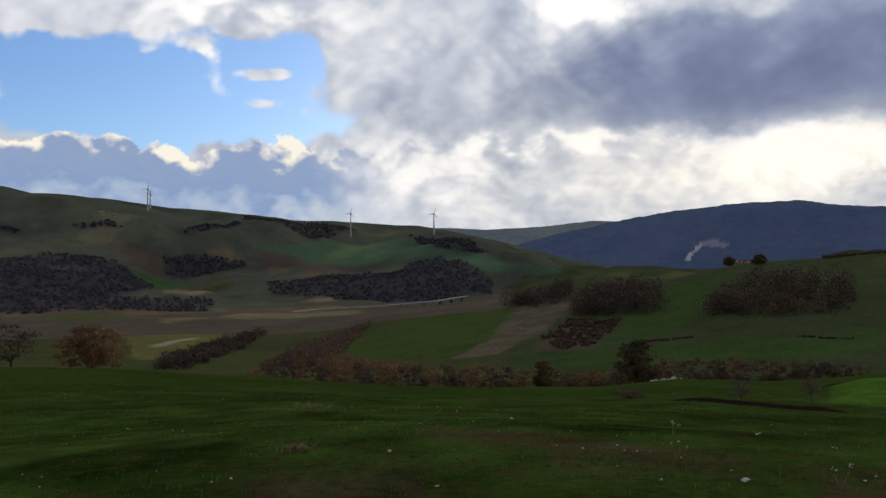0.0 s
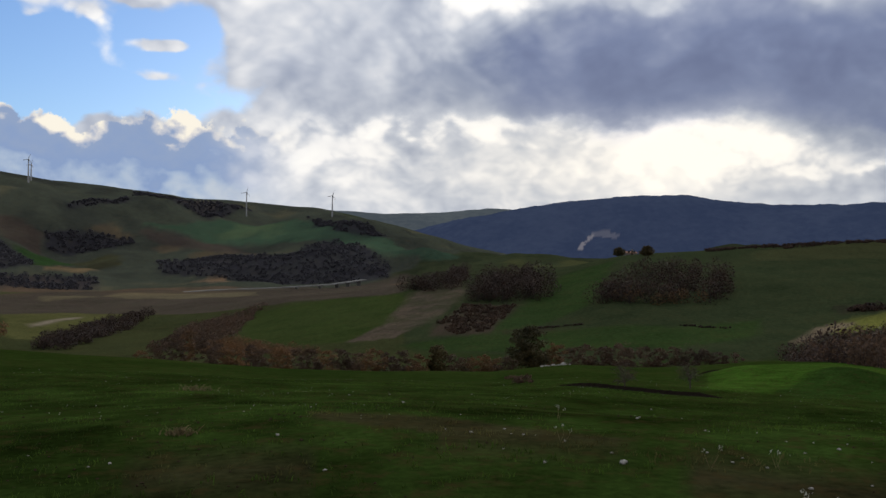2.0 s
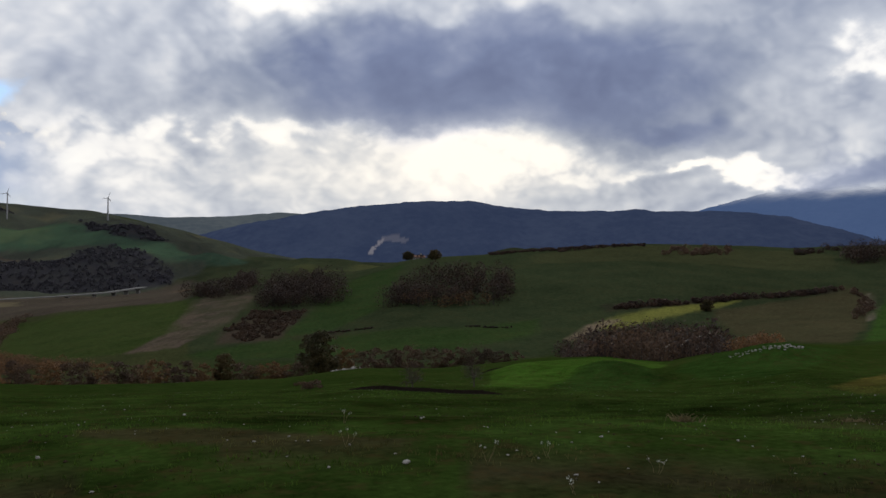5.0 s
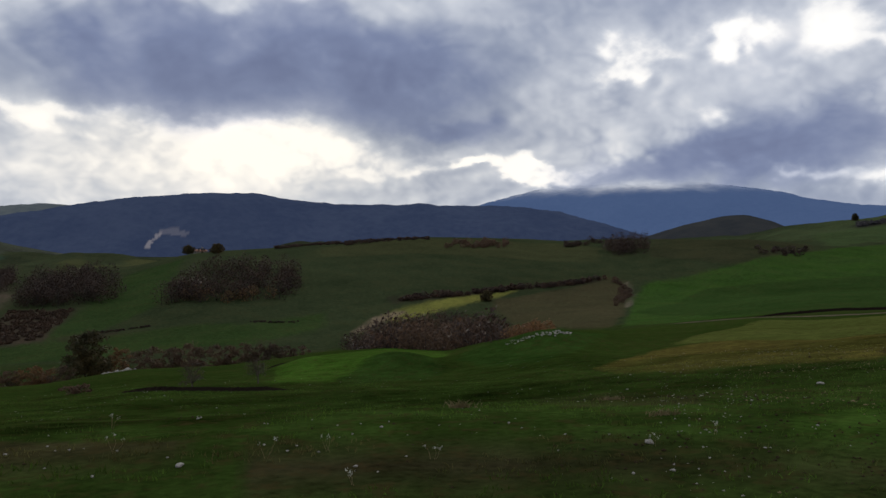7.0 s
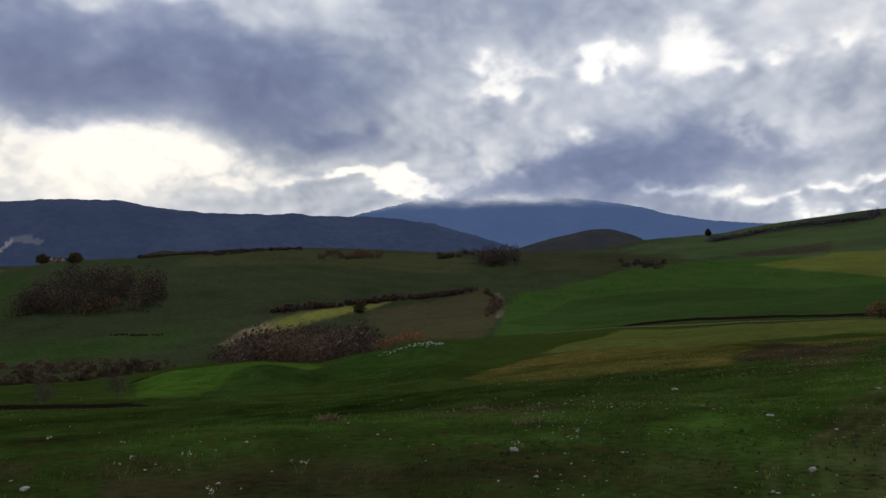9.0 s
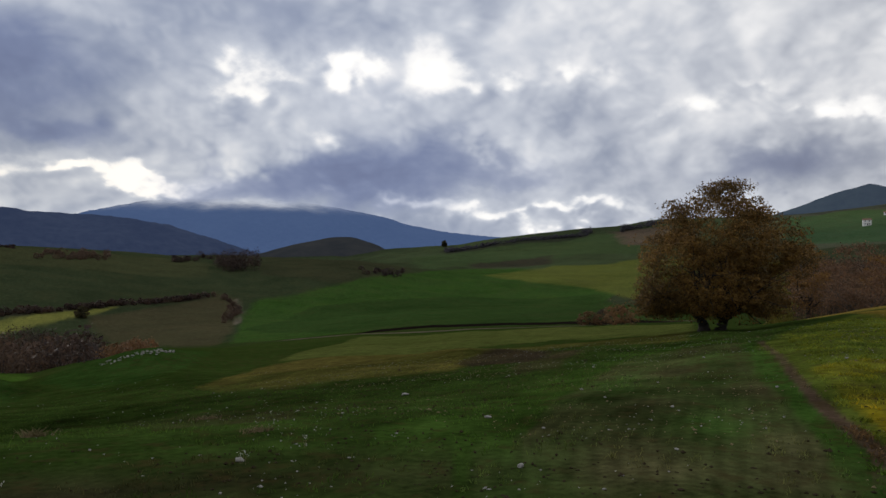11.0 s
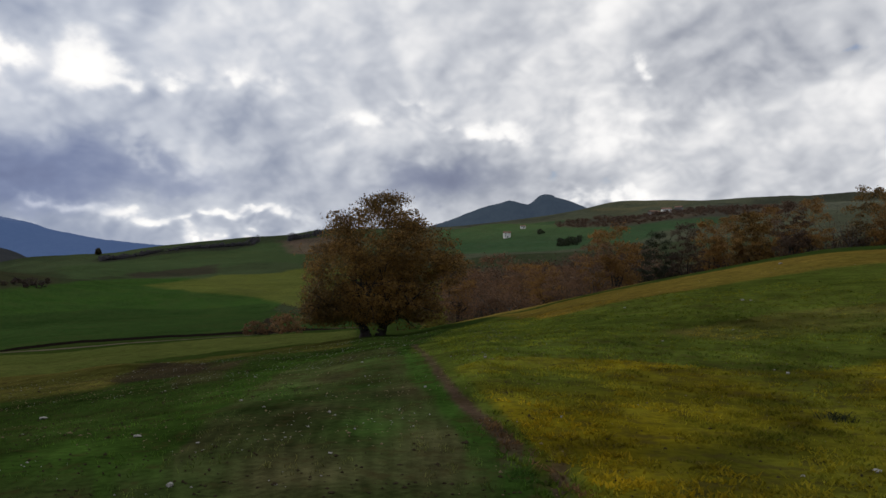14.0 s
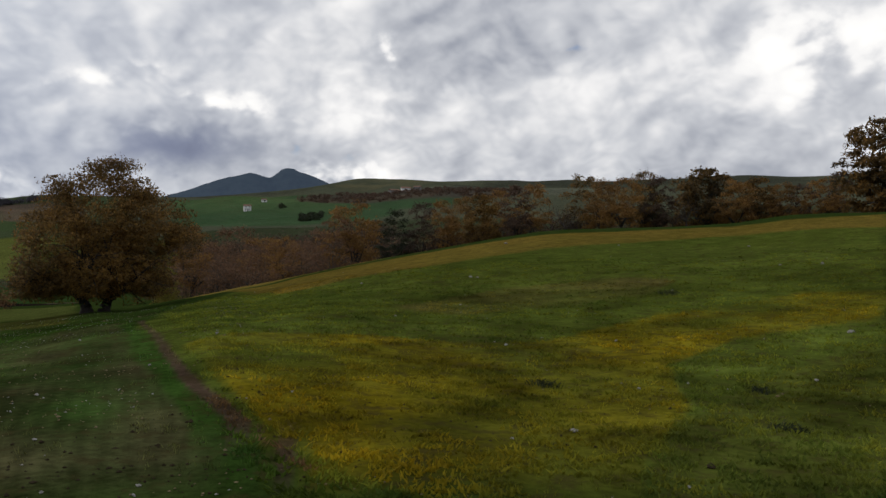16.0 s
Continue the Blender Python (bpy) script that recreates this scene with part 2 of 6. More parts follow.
def plain(name, colour, size=1.0, amount=0.5, rough=0.9, bump=0.4, spec=0.25, metal=0.0):
    """A solid stuff with uneven tone at two scales and fine relief."""
    mat, m = material(name)
    p = where(m)
    a, b = m.noise(p, 8.0 / size, 5.0, 0.65), m.noise(p, 1.3 / size, 4.0, 0.6)
    v = m.add(1.0, m.mul(m.m("SUBTRACT", a, 0.5), 1.6 * amount), m.mul(m.m("SUBTRACT", b, 0.5), 2.0 * amount))
    close(m, finish(m, scaled(m, (*colour, ), v), rough, a, bump, 0.05 * size, spec, metal).outputs[0])
    return mat


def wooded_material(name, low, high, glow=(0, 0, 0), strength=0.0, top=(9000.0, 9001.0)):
    """Wooded far slopes; tint and emission put the blue haze of the air into them; above top they pass into cloud."""
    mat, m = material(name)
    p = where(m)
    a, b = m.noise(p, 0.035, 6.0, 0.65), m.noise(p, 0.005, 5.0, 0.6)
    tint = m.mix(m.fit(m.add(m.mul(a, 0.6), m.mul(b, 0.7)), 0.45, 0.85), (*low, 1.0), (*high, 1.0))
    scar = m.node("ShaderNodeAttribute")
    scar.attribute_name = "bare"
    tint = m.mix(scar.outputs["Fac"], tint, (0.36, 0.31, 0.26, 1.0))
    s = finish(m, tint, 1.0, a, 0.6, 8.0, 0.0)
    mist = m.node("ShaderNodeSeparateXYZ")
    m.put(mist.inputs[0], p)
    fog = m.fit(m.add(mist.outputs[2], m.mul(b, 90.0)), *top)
    # emission imitates the haze; the slopes themselves give no light
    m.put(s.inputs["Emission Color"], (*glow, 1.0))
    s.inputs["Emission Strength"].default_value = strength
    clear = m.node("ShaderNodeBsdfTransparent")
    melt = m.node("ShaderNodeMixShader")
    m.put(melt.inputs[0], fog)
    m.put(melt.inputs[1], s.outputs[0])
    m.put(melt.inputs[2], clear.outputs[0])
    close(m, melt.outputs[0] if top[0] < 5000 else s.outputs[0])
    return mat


GROUND = ground_material()
BARK = plain("bark", (0.03, 0.025, 0.021), 0.3, 0.6, 0.95, 0.8)
TWIG = plain("twigs", (0.075, 0.06, 0.05), 0.3, 0.5, 0.95, 0.5)
OAK_LEAF = leaf_material("oak_leaves", (0.026, 0.023, 0.011), (0.125, 0.075, 0.023), (0.35, 0.185, 0.042), 0.4)
RUST_LEAF = leaf_material("rust_leaves", (0.1, 0.058, 0.022), (0.225, 0.12, 0.035), (0.38, 0.2, 0.052), 0.5)
OLIVE_LEAF = leaf_material("olive_leaves", (0.026, 0.025, 0.012), (0.058, 0.048, 0.021), (0.125, 0.084, 0.03))
GREEN_LEAF = leaf_material("evergreen_leaves", (0.012, 0.018, 0.009), (0.026, 0.034, 0.015), (0.05, 0.055, 0.022))
DULL_LEAF = leaf_material("dull_scrub", (0.04, 0.027, 0.02), (0.085, 0.054, 0.036), (0.15, 0.088, 0.053), 0.4)
DARK_LEAF = leaf_material("dark_scrub", (0.02, 0.015, 0.013), (0.045, 0.03, 0.024), (0.1, 0.057, 0.036))
STONE = plain("limestone", (0.26, 0.245, 0.215), 0.15, 0.35, 0.85, 0.6)
# leaf tones lifted towards blue-grey, so that far woods hold the haze
HAZED_LEAF = leaf_material("hazed_far_woods", (0.041, 0.04, 0.05), (0.055, 0.052, 0.062), (0.075, 0.066, 0.07), 0.25)
BRUSH_LEAF = leaf_material("brush_leaves", (0.08, 0.05, 0.027), (0.15, 0.083, 0.04), (0.25, 0.13, 0.055), 0.45)
YELLOW_LEAF = leaf_material("yellow_leaves", (0.1, 0.09, 0.02), (0.22, 0.19, 0.03), (0.36, 0.3, 0.06))
PINK_LEAF = leaf_material("pinkish_twigs", (0.07, 0.043, 0.028), (0.15, 0.086, 0.05), (0.26, 0.142, 0.074), 0.45)
WHITE_PAINT = plain("white_paint", (0.28, 0.28, 0.29), 2.0, 0.15, 0.6, 0.1)
LIMEWASH = plain("limewash", (0.72, 0.7, 0.66), 2.0, 0.2, 0.9, 0.3)
ROOF_TILE = plain("roof_tiles", (0.22, 0.12, 0.08), 1.0, 0.4, 0.9, 0.5)
CONCRETE = plain("concrete", (0.17, 0.165, 0.155), 3.0, 0.3, 0.9, 0.3)
DARK_GLASS = plain("dark_glass", (0.02, 0.022, 0.025), 1.0, 0.1, 0.2, 0.0, 0.5)
DRY_GRASS = plain("dry_grass", (0.17, 0.13, 0.065), 0.1, 0.4, 0.95, 0.3)
BLOSSOM = plain("white_blossom", (0.42, 0.42, 0.36), 0.1, 0.2, 0.9, 0.2)
EARTH = plain("dark_earth", (0.014, 0.011, 0.008), 0.5, 0.5, 1.0, 0.8, 0.0)
CLOD = plain("soil_clods", (0.04, 0.03, 0.018), 0.3, 0.5, 1.0, 0.8, 0.0)

# ---- lie of the land ----
# Each row of knots is a line over the country: heading (degrees, left positive), distance, height.
def el_rows(rows):
    return np.array([(a, r, EYE + r * math.tan(radians(e))) for a, r, e in rows])


NEAR = np.array([(130, 9, -0.1), (28, 9, -0.15), (4, 9, -0.08), (-40, 9, -0.12), (-78, 9, 0.1), (-112, 9, -0.02), (-180, 9, 0.0)])
FIELD = np.array([(130, 17, -0.5), (28, 17, -0.95), (9, 17, -1.0), (-10, 17, -1.1), (-28, 17, -1.2), (-40, 17, -1.1), (-60, 17, -0.6),
                  (-77, 17, -0.05), (-88, 17, 0.4), (-110, 17, 0.25), (-131, 17, 0.45), (-180, 17, 0.3)])
BROW = el_rows([
    (130, 65, 1), (50, 65, -3.6), (28, 70, -4.63), (21.7, 70, -5.06), (16.5, 70, -5.68), (8.8, 72, -6.47), (3.4, 74, -6.93),
    (-2.8, 76, -7.11), (-10.4, 78, -7.12), (-15.6, 82, -6.58), (-21, 86, -6.62), (-24.3, 90, -6.34), (-28, 95, -5.95),
    (-32.3, 98, -5.76), (-36.2, 95, -6.0), (-38.5, 95, -5.5), (-44, 95, -4.62), (-48, 105, -4.65), (-51.8, 115, -4.23),
    (-56.7, 120, -3.65), (-64.4, 115, -3.2), (-72.4, 100, -2.92), (-79, 78, -2.65), (-82.5, 60, -2.75), (-85.7, 56, -2.2),
    (-91.2, 60, -1.05), (-96.5, 64, 0.15), (-103.5, 70, 1.45)])
BROW_EAST = el_rows([(-109.6, 75, 2.4), (-115, 78, 2.65), (-121.8, 80, 2.85), (-125.6, 80, 3.3), (-131, 80, 3.4), (-180, 80, 3.0)])
BROW = np.concatenate([BROW, BROW_EAST])
HOLLOW = el_rows([
    (130, 130, -1), (50, 140, -6), (28, 140, -7.5), (9, 130, -8.5), (0, 125, -8.2), (-10, 120, -8), (-20, 120, -7.5),
    (-32, 130, -6.6), (-38, 125, -6.3), (-44, 125, -5.4), (-52, 150, -4.0), (-60, 150, -3), (-72, 130, -2.6), (-79, 105, -2.45),
    (-85, 85, -3), (-92, 90, -2.0), (-100, 100, -0.6), (-110, 105, 0.9), (-120, 110, 1.4), (-131, 110, 1.8), (-180, 110, 1)])
MIDDLE = el_rows([
    (130, 300, -1), (50, 350, -4), (28, 350, -4.4), (16, 330, -4.9), (9, 260, -5.4), (0, 190, -6.4), (-10, 170, -6.3), (-20, 160, -6),
    (-30, 170, -5.6), (-38, 180, -5.0), (-44, 190, -4.2), (-52, 210, -3.2), (-60, 220, -2.2), (-72, 230, -1.5), (-80, 230, -0.8),
    (-90, 230, -0.4), (-100, 220, 0.9), (-110, 200, 2.4), (-131, 200, 2.6), (-180, 200, 1)])
SPUR = el_rows([
    (130, 600, 0), (50, 600, -2.9), (28, 600, -2.9), (16, 600, -2.9), (12, 560, -3.0), (6, 480, -2.55), (3.3, 420, -2.2),
    (-3.2, 360, -1.7), (-5, 370, -1.1), (-8.7, 380, -0.6), (-13.5, 390, -0.35), (-15.5, 390, 0.0), (-19, 390, 0.8), (-26, 400, 1.3),
    (-35, 420, 1.85), (-40, 430, 1.7), (-44.4, 440, 1.35), (-47.5, 440, 1.45), (-51, 440, 1.5), (-56.5, 430, 1.35), (-60, 430, 0.9),
    (-64, 430, 0.6), (-72, 450, 0.6), (-80, 480, 0.9), (-90, 480, 1.8), (-100, 450, 2.8), (-115, 450, 3.4), (-131, 450, 3.6),
    (-180, 450, 2)])
VALLEY = el_rows([
    (130, 900, 0), (50, 1000, -1.5), (28, 1000, -1.5), (16, 1000, -1.75), (6, 1000, -1.75), (0, 1000, -1.6), (-4.5, 1000, -1.2),
    (-10, 900, -1.0), (-20, 800, -0.4), (-30, 700, 0.6), (-45, 700, 0.5), (-56, 700, 0.7), (-60, 700, 1.0), (-66, 700, 1.4),
    (-76, 750, 2.1), (-86, 750, 2.5), (-96, 750, 3.2), (-110, 750, 4), (-131, 700, 4.4), (-180, 700, 3)])
FAR = el_rows([
    (130, 2000, 3), (50, 2000, 6), (28, 2000, 6.18), (26, 2000, 5.8), (22.4, 2000, 5.58), (17.2, 2050, 5.11), (11.7, 2100, 4.54),
    (6.4, 2150, 4.13), (1.7, 2150, 3.85), (-1.5, 2100, 3.3), (-4.5, 2050, 2.5), (-8, 2000, 1.5), (-12, 2000, 0.9), (-16, 2000, 0.7),
    (-25, 1900, 0.6), (-50, 1400, 0.9), (-56, 1300, 1.2), (-58.7, 1300, 1.95), (-62.8, 1200, 2.34), (-66.9, 1200, 2.82),
    (-72.3, 1200, 3.34), (-74.6, 1200, 3.54), (-77.4, 1250, 4.04), (-86.2, 1300, 4.58)])
FAR_EAST = el_rows([(-95.7, 1400, 5.42), (-100, 1400, 5.75), (-104, 1400, 5.9), (-108, 1400, 6), (-114, 1400, 5.75),
                    (-122, 1400, 5.93), (-131, 1400, 6.0), (-180, 1500, 4)])
FAR = np.concatenate([FAR, FAR_EAST])
LINES = [NEAR, FIELD, BROW, HOLLOW, MIDDLE, SPUR, VALLEY, FAR]
A_STEPS = np.arange(-230, 130.01, 0.1)


def soft_line(rows, col, wide=0.35):
    v = np.interp(A_STEPS, rows[::-1, 0], rows[::-1, col], period=360)
    k = np.exp(-0.5 * (np.arange(-15, 16) / (wide * 10)) ** 2)
    return np.convolve(np.pad(v, 15, mode="wrap"), k / k.sum(), mode="valid")


R_LINE = [soft_line(l, 1) for l in LINES]
Z_LINE = [soft_line(l, 2) for l in LINES]


def lattice(ix, iy, seed):
    h = (ix * 374761393 + iy * 668265263 + seed * 1442695041) & 0xFFFFFFFF
    h = ((h ^ (h >> 13)) * 1274126177) & 0xFFFFFFFF
    return ((h ^ (h >> 16)) & 0xFFFF) / 65535.0 - 0.5


def relief(x, y, size, seed=0, octaves=4):
    """Smooth uneven relief between about -0.5 and 0.5, with its largest swells size metres apart."""
    total, amp = 0.0, 1.0
    for o in range(octaves):
        u, v = x / size + 31.7 * o, y / size - 17.3 * o
        iu, iv = np.floor(u).astype(np.int64), np.floor(v).astype(np.int64)
        fu, fv = u - iu, v - iv
        fu, fv = fu * fu * (3 - 2 * fu), fv * fv * (3 - 2 * fv)
        s = seed + o
        a = lattice(iu, iv, s) * (1 - fu) + lattice(iu + 1, iv, s) * fu
        b = lattice(iu, iv + 1, s) * (1 - fu) + lattice(iu + 1, iv + 1, s) * fu
        total = total + amp * (a * (1 - fv) + b * fv)
        amp, size = amp * 0.5, size * 0.5
    return total


def knots(az):
    az = np.asarray(az, float)
    rs = [np.zeros_like(az)] + [np.interp(az, A_STEPS, l, period=360) for l in R_LINE]
    zs = [np.zeros_like(az)] + [np.interp(az, A_STEPS, l, period=360) for l in Z_LINE]
    rs += [rs[-1] * 1.25, np.full_like(az, 4950.0)]
    zs += [zs[-1] - 60.0, np.full_like(az, -20.0)]
    return np.stack(rs), np.stack(zs)


# low swells of the near field, whose near sides lie in shade: heading, its spread, distance, its spread, rise
SWELLS = [(-33.0, 3.6, 43.0, 3.0, 0.75), (-43.0, 4.2, 52.0, 3.6, 0.85), (-27.0, 2.2, 46.0, 3.4, 0.5), (-63.0, 5.0, 40.0, 4.0, 0.35), (-54.0, 4.0, 47.0, 4.0, 0.3)]


def height(az, r):
    """Height of the ground at headings az (degrees) and distances r, from rounded profiles through the lines."""
    az, r = np.broadcast_arrays(np.asarray(az, float), np.asarray(r, float))
    R, Z = knots(az)
    h = np.diff(R, axis=0)
    d = np.diff(Z, axis=0) / h
    m = np.zeros_like(Z)
    w1, w2 = 2 * h[1:] + h[:-1], h[1:] + 2 * h[:-1]
    same = d[1:] * d[:-1] > 0
    safe = np.where(same, d[:-1] * d[1:], 1.0)
    m[1:-1] = np.where(same, (w1 + w2) * safe / (w1 * np.where(same, d[1:], 1.0) + w2 * np.where(same, d[:-1], 1.0)), 0.0)
    m[0], m[-1] = d[0], 0.0
    z = np.zeros_like(r)
    for k in range(len(h)):
        t = np.clip((r - R[k]) / h[k], 0, 1)
        inside = (r >= R[k]) & ((r < R[k + 1]) | (k == len(h) - 1))
        t2, t3 = t * t, t * t * t
        v = (2 * t3 - 3 * t2 + 1) * Z[k] + (t3 - 2 * t2 + t) * h[k] * m[k] + (3 * t2 - 2 * t3) * Z[k + 1] + (t3 - t2) * h[k] * m[k + 1]
        z = np.where(inside, v, z)
    x, y = -r * np.sin(np.radians(az)), r * np.cos(np.radians(az))
    fade = np.ones_like(r)
    for k, wide in ((3, 0.12), (6, 0.1), (8, 0.13)):
        fade = fade * (1 - 0.85 * np.exp(-((r / R[k] - 1) / wide) ** 2))
    z = z + fade * relief(x, y, 24.0, 3) * 0.5 * np.clip((r - 12) / 30, 0, 1)
    z = z + fade * relief(x, y, 120.0, 9) * 7.0 * np.clip((r - 130) / 250, 0, 1)
    z = z + fade * relief(x, y, 380.0, 5, 5) * 62.0 * np.clip((r - 900) / 700, 0, 1)
    z = z + fade * relief(x, y, 190.0, 15, 3) * 38.0 * np.clip((r - 1020) / 250, 0, 1)
    for a0, wa, r0, wr, rise in SWELLS:
        z = z + rise * np.exp(-((az - a0) / wa) ** 2 - ((r - r0) / wr) ** 2)
    z = z + relief(x, y, 3.0, 7, 3) * 0.06 * np.clip(r / 6, 0, 1)
    return z


def spot(az, r, sink=0.0):
    """A place on the ground, by heading and distance from the feet."""
    a = radians(az)
    return Vector((-r * math.sin(a), r * math.cos(a), float(height(az, r)) - sink))


def ground_at(x, y):
    return float(height(math.degrees(math.atan2(-x, y)), math.hypot(x, y)))

# ---- ground ----
def mesh_of(name, verts, faces, mat, smooth=True):
    me = bpy.data.meshes.new(name)
    verts, faces = np.asarray(verts, np.float32), np.asarray(faces, np.int32)
    n = faces.shape[1]
    me.vertices.add(len(verts))
    me.vertices.foreach_set("co", verts.ravel())
    me.loops.add(faces.size)
    me.loops.foreach_set("vertex_index", faces.ravel())
    me.polygons.add(len(faces))
    me.polygons.foreach_set("loop_start", np.arange(0, faces.size, n, dtype=np.int32))
    me.polygons.foreach_set("use_smooth", np.full(len(faces), smooth))
    me.update(calc_edges=True)
    me.materials.append(mat)
    return me


def grid_faces(rows, cols, ring=False):
    i, j = np.meshgrid(np.arange(rows - 1), np.arange(cols if ring else cols - 1), indexing="ij")
    k = (j + 1) % cols
    return np.stack([i * cols + j, i * cols + k, (i + 1) * cols + k, (i + 1) * cols + j], -1).reshape(-1, 4)


def inside(x, y, poly):
    """Which points lie in a plan outline."""
    hit = np.zeros(x.shape, bool)
    n = len(poly)
    for i in range(n):
        (x0, y0), (x1, y1) = poly[i], poly[(i + 1) % n]
        if y0 == y1:
            continue
        cross = (y0 > y) != (y1 > y)
        hit ^= cross & (x < (x1 - x0) * (y - y0) / (y1 - y0) + x0)
    return hit


VIEW_AZ = np.concatenate([np.arange(36, -140, -0.25), np.arange(-142, -322, -1.5)])
STEPS = (6, 40, 76, 14, 28, 68, 28, 84, 5, 4)


def sheet_grid():
    R, _ = knots(VIEW_AZ)
    rows = [np.full_like(VIEW_AZ, 0.02)]
    R[0] = 0.02
    for k, n in enumerate(STEPS):
        for s in range(1, n + 1):
            rows.append(R[k] + (R[k + 1] - R[k]) * s / n)
    r = np.stack(rows)
    az = np.broadcast_to(VIEW_AZ, r.shape)
    return az, r


def build_ground():
    az, r = sheet_grid()
    x, y, z = -r * np.sin(np.radians(az)), r * np.cos(np.radians(az)), height(az, r)
    rows, cols = r.shape
    verts = np.stack([x, y, z], -1).reshape(-1, 3)
    middle = np.array([[0, 0, 0.0]])
    faces = grid_faces(rows, cols, ring=True)
    me = mesh_of("ground", np.concatenate([verts, middle]), faces, GROUND)
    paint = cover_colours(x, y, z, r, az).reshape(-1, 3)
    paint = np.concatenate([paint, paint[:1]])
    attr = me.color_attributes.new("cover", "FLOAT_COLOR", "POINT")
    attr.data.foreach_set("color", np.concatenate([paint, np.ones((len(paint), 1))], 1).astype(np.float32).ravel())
    return tagged(new("ground", me), "rolling farmland of green winter crops, fallow and stubble", "ground", kind="structure")


def cover_colours(x, y, z, r, az):
    """Base colour of crops and soil, with haze mixed in far off; neighbouring covers run into each other at ragged
    edges.
    """
    c = np.empty(x.shape + (3,))
    # the default cover greys and pales with distance: haze put into its colour
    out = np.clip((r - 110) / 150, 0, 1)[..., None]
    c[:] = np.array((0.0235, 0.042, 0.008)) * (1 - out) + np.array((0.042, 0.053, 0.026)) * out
    ragged = []
    for k in range(4):
        amp = np.clip(0.04 + r * 0.016, 0, 16) * (0.5 + 0.35 * k)
        size = np.clip(r * 0.12, 1.5, 60) if k else np.clip(r * 0.3, 4, 150)
        size = 2.0 ** np.round(np.log2(size))
        dx, dy = np.zeros_like(x), np.zeros_like(x)
        for v in np.unique(size):
            m = size == v
            dx[m], dy[m] = relief(x[m], y[m], v, 40 + 9 * k, 3), relief(x[m], y[m], v, 44 + 9 * k, 3)
        ragged.append((x + dx * amp, y + dy * amp))
    patch = np.clip(0.5 + 1.3 * relief(x, y, 2.4, 90, 4) + 1.6 * relief(x, y, 9.0, 95, 3), 0, 1)
    # sown rows run towards the oak, in bands that came up thicker or thinner
    across = y * 0.988 - x * 0.153
    thick = np.clip(0.44 + 0.16 * np.sin(across * 2 * math.pi / 1.5 + 0.6) + 0.75 * relief(x, y, 1.6, 150, 4), 0, 1)
    rows = 1 + 0.15 * np.sin(across * 2 * math.pi / 0.2) * np.clip(1.7 - r / 12, 0, 1)
    for kind, colour, outline, patchy in FIELDS:
        xs, ys = [q[0] for q in outline], [q[1] for q in outline]
        near = (x > min(xs) - 30) & (x < max(xs) + 30) & (y > min(ys) - 30) & (y < max(ys) + 30)
        if not near.any():
            continue
        own = 0.25 if kind == "balk" else 1.0
        w = sum(inside(x[near] + (u[near] - x[near]) * own, y[near] + (v[near] - y[near]) * own, outline) * 0.25 for u, v in ragged)
        w = w * (1 - patchy + patchy * patch[near])
        tone = np.array(colour)
        if kind == "drilled":
            tone = (tone + (np.array((0.036, 0.066, 0.014)) - tone) * thick[near][:, None]) * rows[near][:, None]
        c[near] += (tone - c[near]) * w[:, None]
    worn = relief(x, y, 210.0, 160, 5) + 0.4 * relief(x, y, 60.0, 165, 3)
    far = np.clip((r - 850) / 200, 0, 1)
    pale = (far * np.clip((worn - 0.12) * 4.5, 0, 0.8))[..., None]
    rank = (far * np.clip((-worn - 0.1) * 4.0, 0, 0.7))[..., None]
    c = c + (c * np.array([1.75, 1.45, 1.2]) - c) * pale
    c = c + (c * np.array([0.58, 0.58, 0.68]) - c) * rank
    mottle = 1 + np.clip(1.4 - r / 40, 0, 1) * (0.75 * relief(x, y, 0.9, 120, 3) + 0.6 * relief(x, y, 3.0, 130, 3))
    return c * mottle[..., None]


FIELDS = []


def field(kind, colour, outline):
    """A field or strip of one cover, by its outline in plan; later ones lie over earlier ones."""
    FIELDS.append((kind, colour, outline, 0.85 if kind == "mustard" else 0.6 if kind in ("slope_bare", "stubble", "fallow_near", "soil_band") else 0.2))


def lane_path(path, wide):
    """A bare farm lane of even width along a line in plan."""
    left, right = [], []
    for i, (x, y) in enumerate(path):
        (x0, y0), (x1, y1) = path[max(i - 1, 0)], path[min(i + 1, len(path) - 1)]
        d = math.hypot(x1 - x0, y1 - y0)
        nx, ny = -(y1 - y0) / d * wide / 2, (x1 - x0) / d * wide / 2
        left.append((x + nx, y + ny))
        right.append((x - nx, y - ny))
    field("lane", (0.13, 0.1, 0.075), left + right[::-1])


# ---- fields, in plan ----
field("east_hill", (0.08, 0.086, 0.054), [(611, 108), (583, -212), (399, -475), (1157, -1379), (1691, -616), (1773, 313)])
field("mid_hill", (0.053, 0.073, 0.032), [(368, 309), (439, 195), (475, 67), (1485, 209), (1370, 610), (1149, 964)])
# West hill, pasture, crop and wood tones are greyed with the valley's haze.
field("west_hill", (0.061, 0.068, 0.054), [(-778, 778), (-421, 1016), (0, 1100), (0, 2600), (-995, 2402), (-1838, 1838)])
field("far_pasture", (0.063, 0.071, 0.052), [(-824, 1540), (-552, 1785), (-214, 1921), (104, 2002), (338, 1858), (409, 1894), (204, 1390), (92, 1178), (-126, 998), (-490, 918)])
field("far_crop", (0.052, 0.094, 0.056), [(-374, 1594), (-195, 1745), (-49, 1641), (66, 1475), (186, 1267), (146, 1226), (66, 1282), (-24, 1435), (-151, 1539), (-286, 1591)])
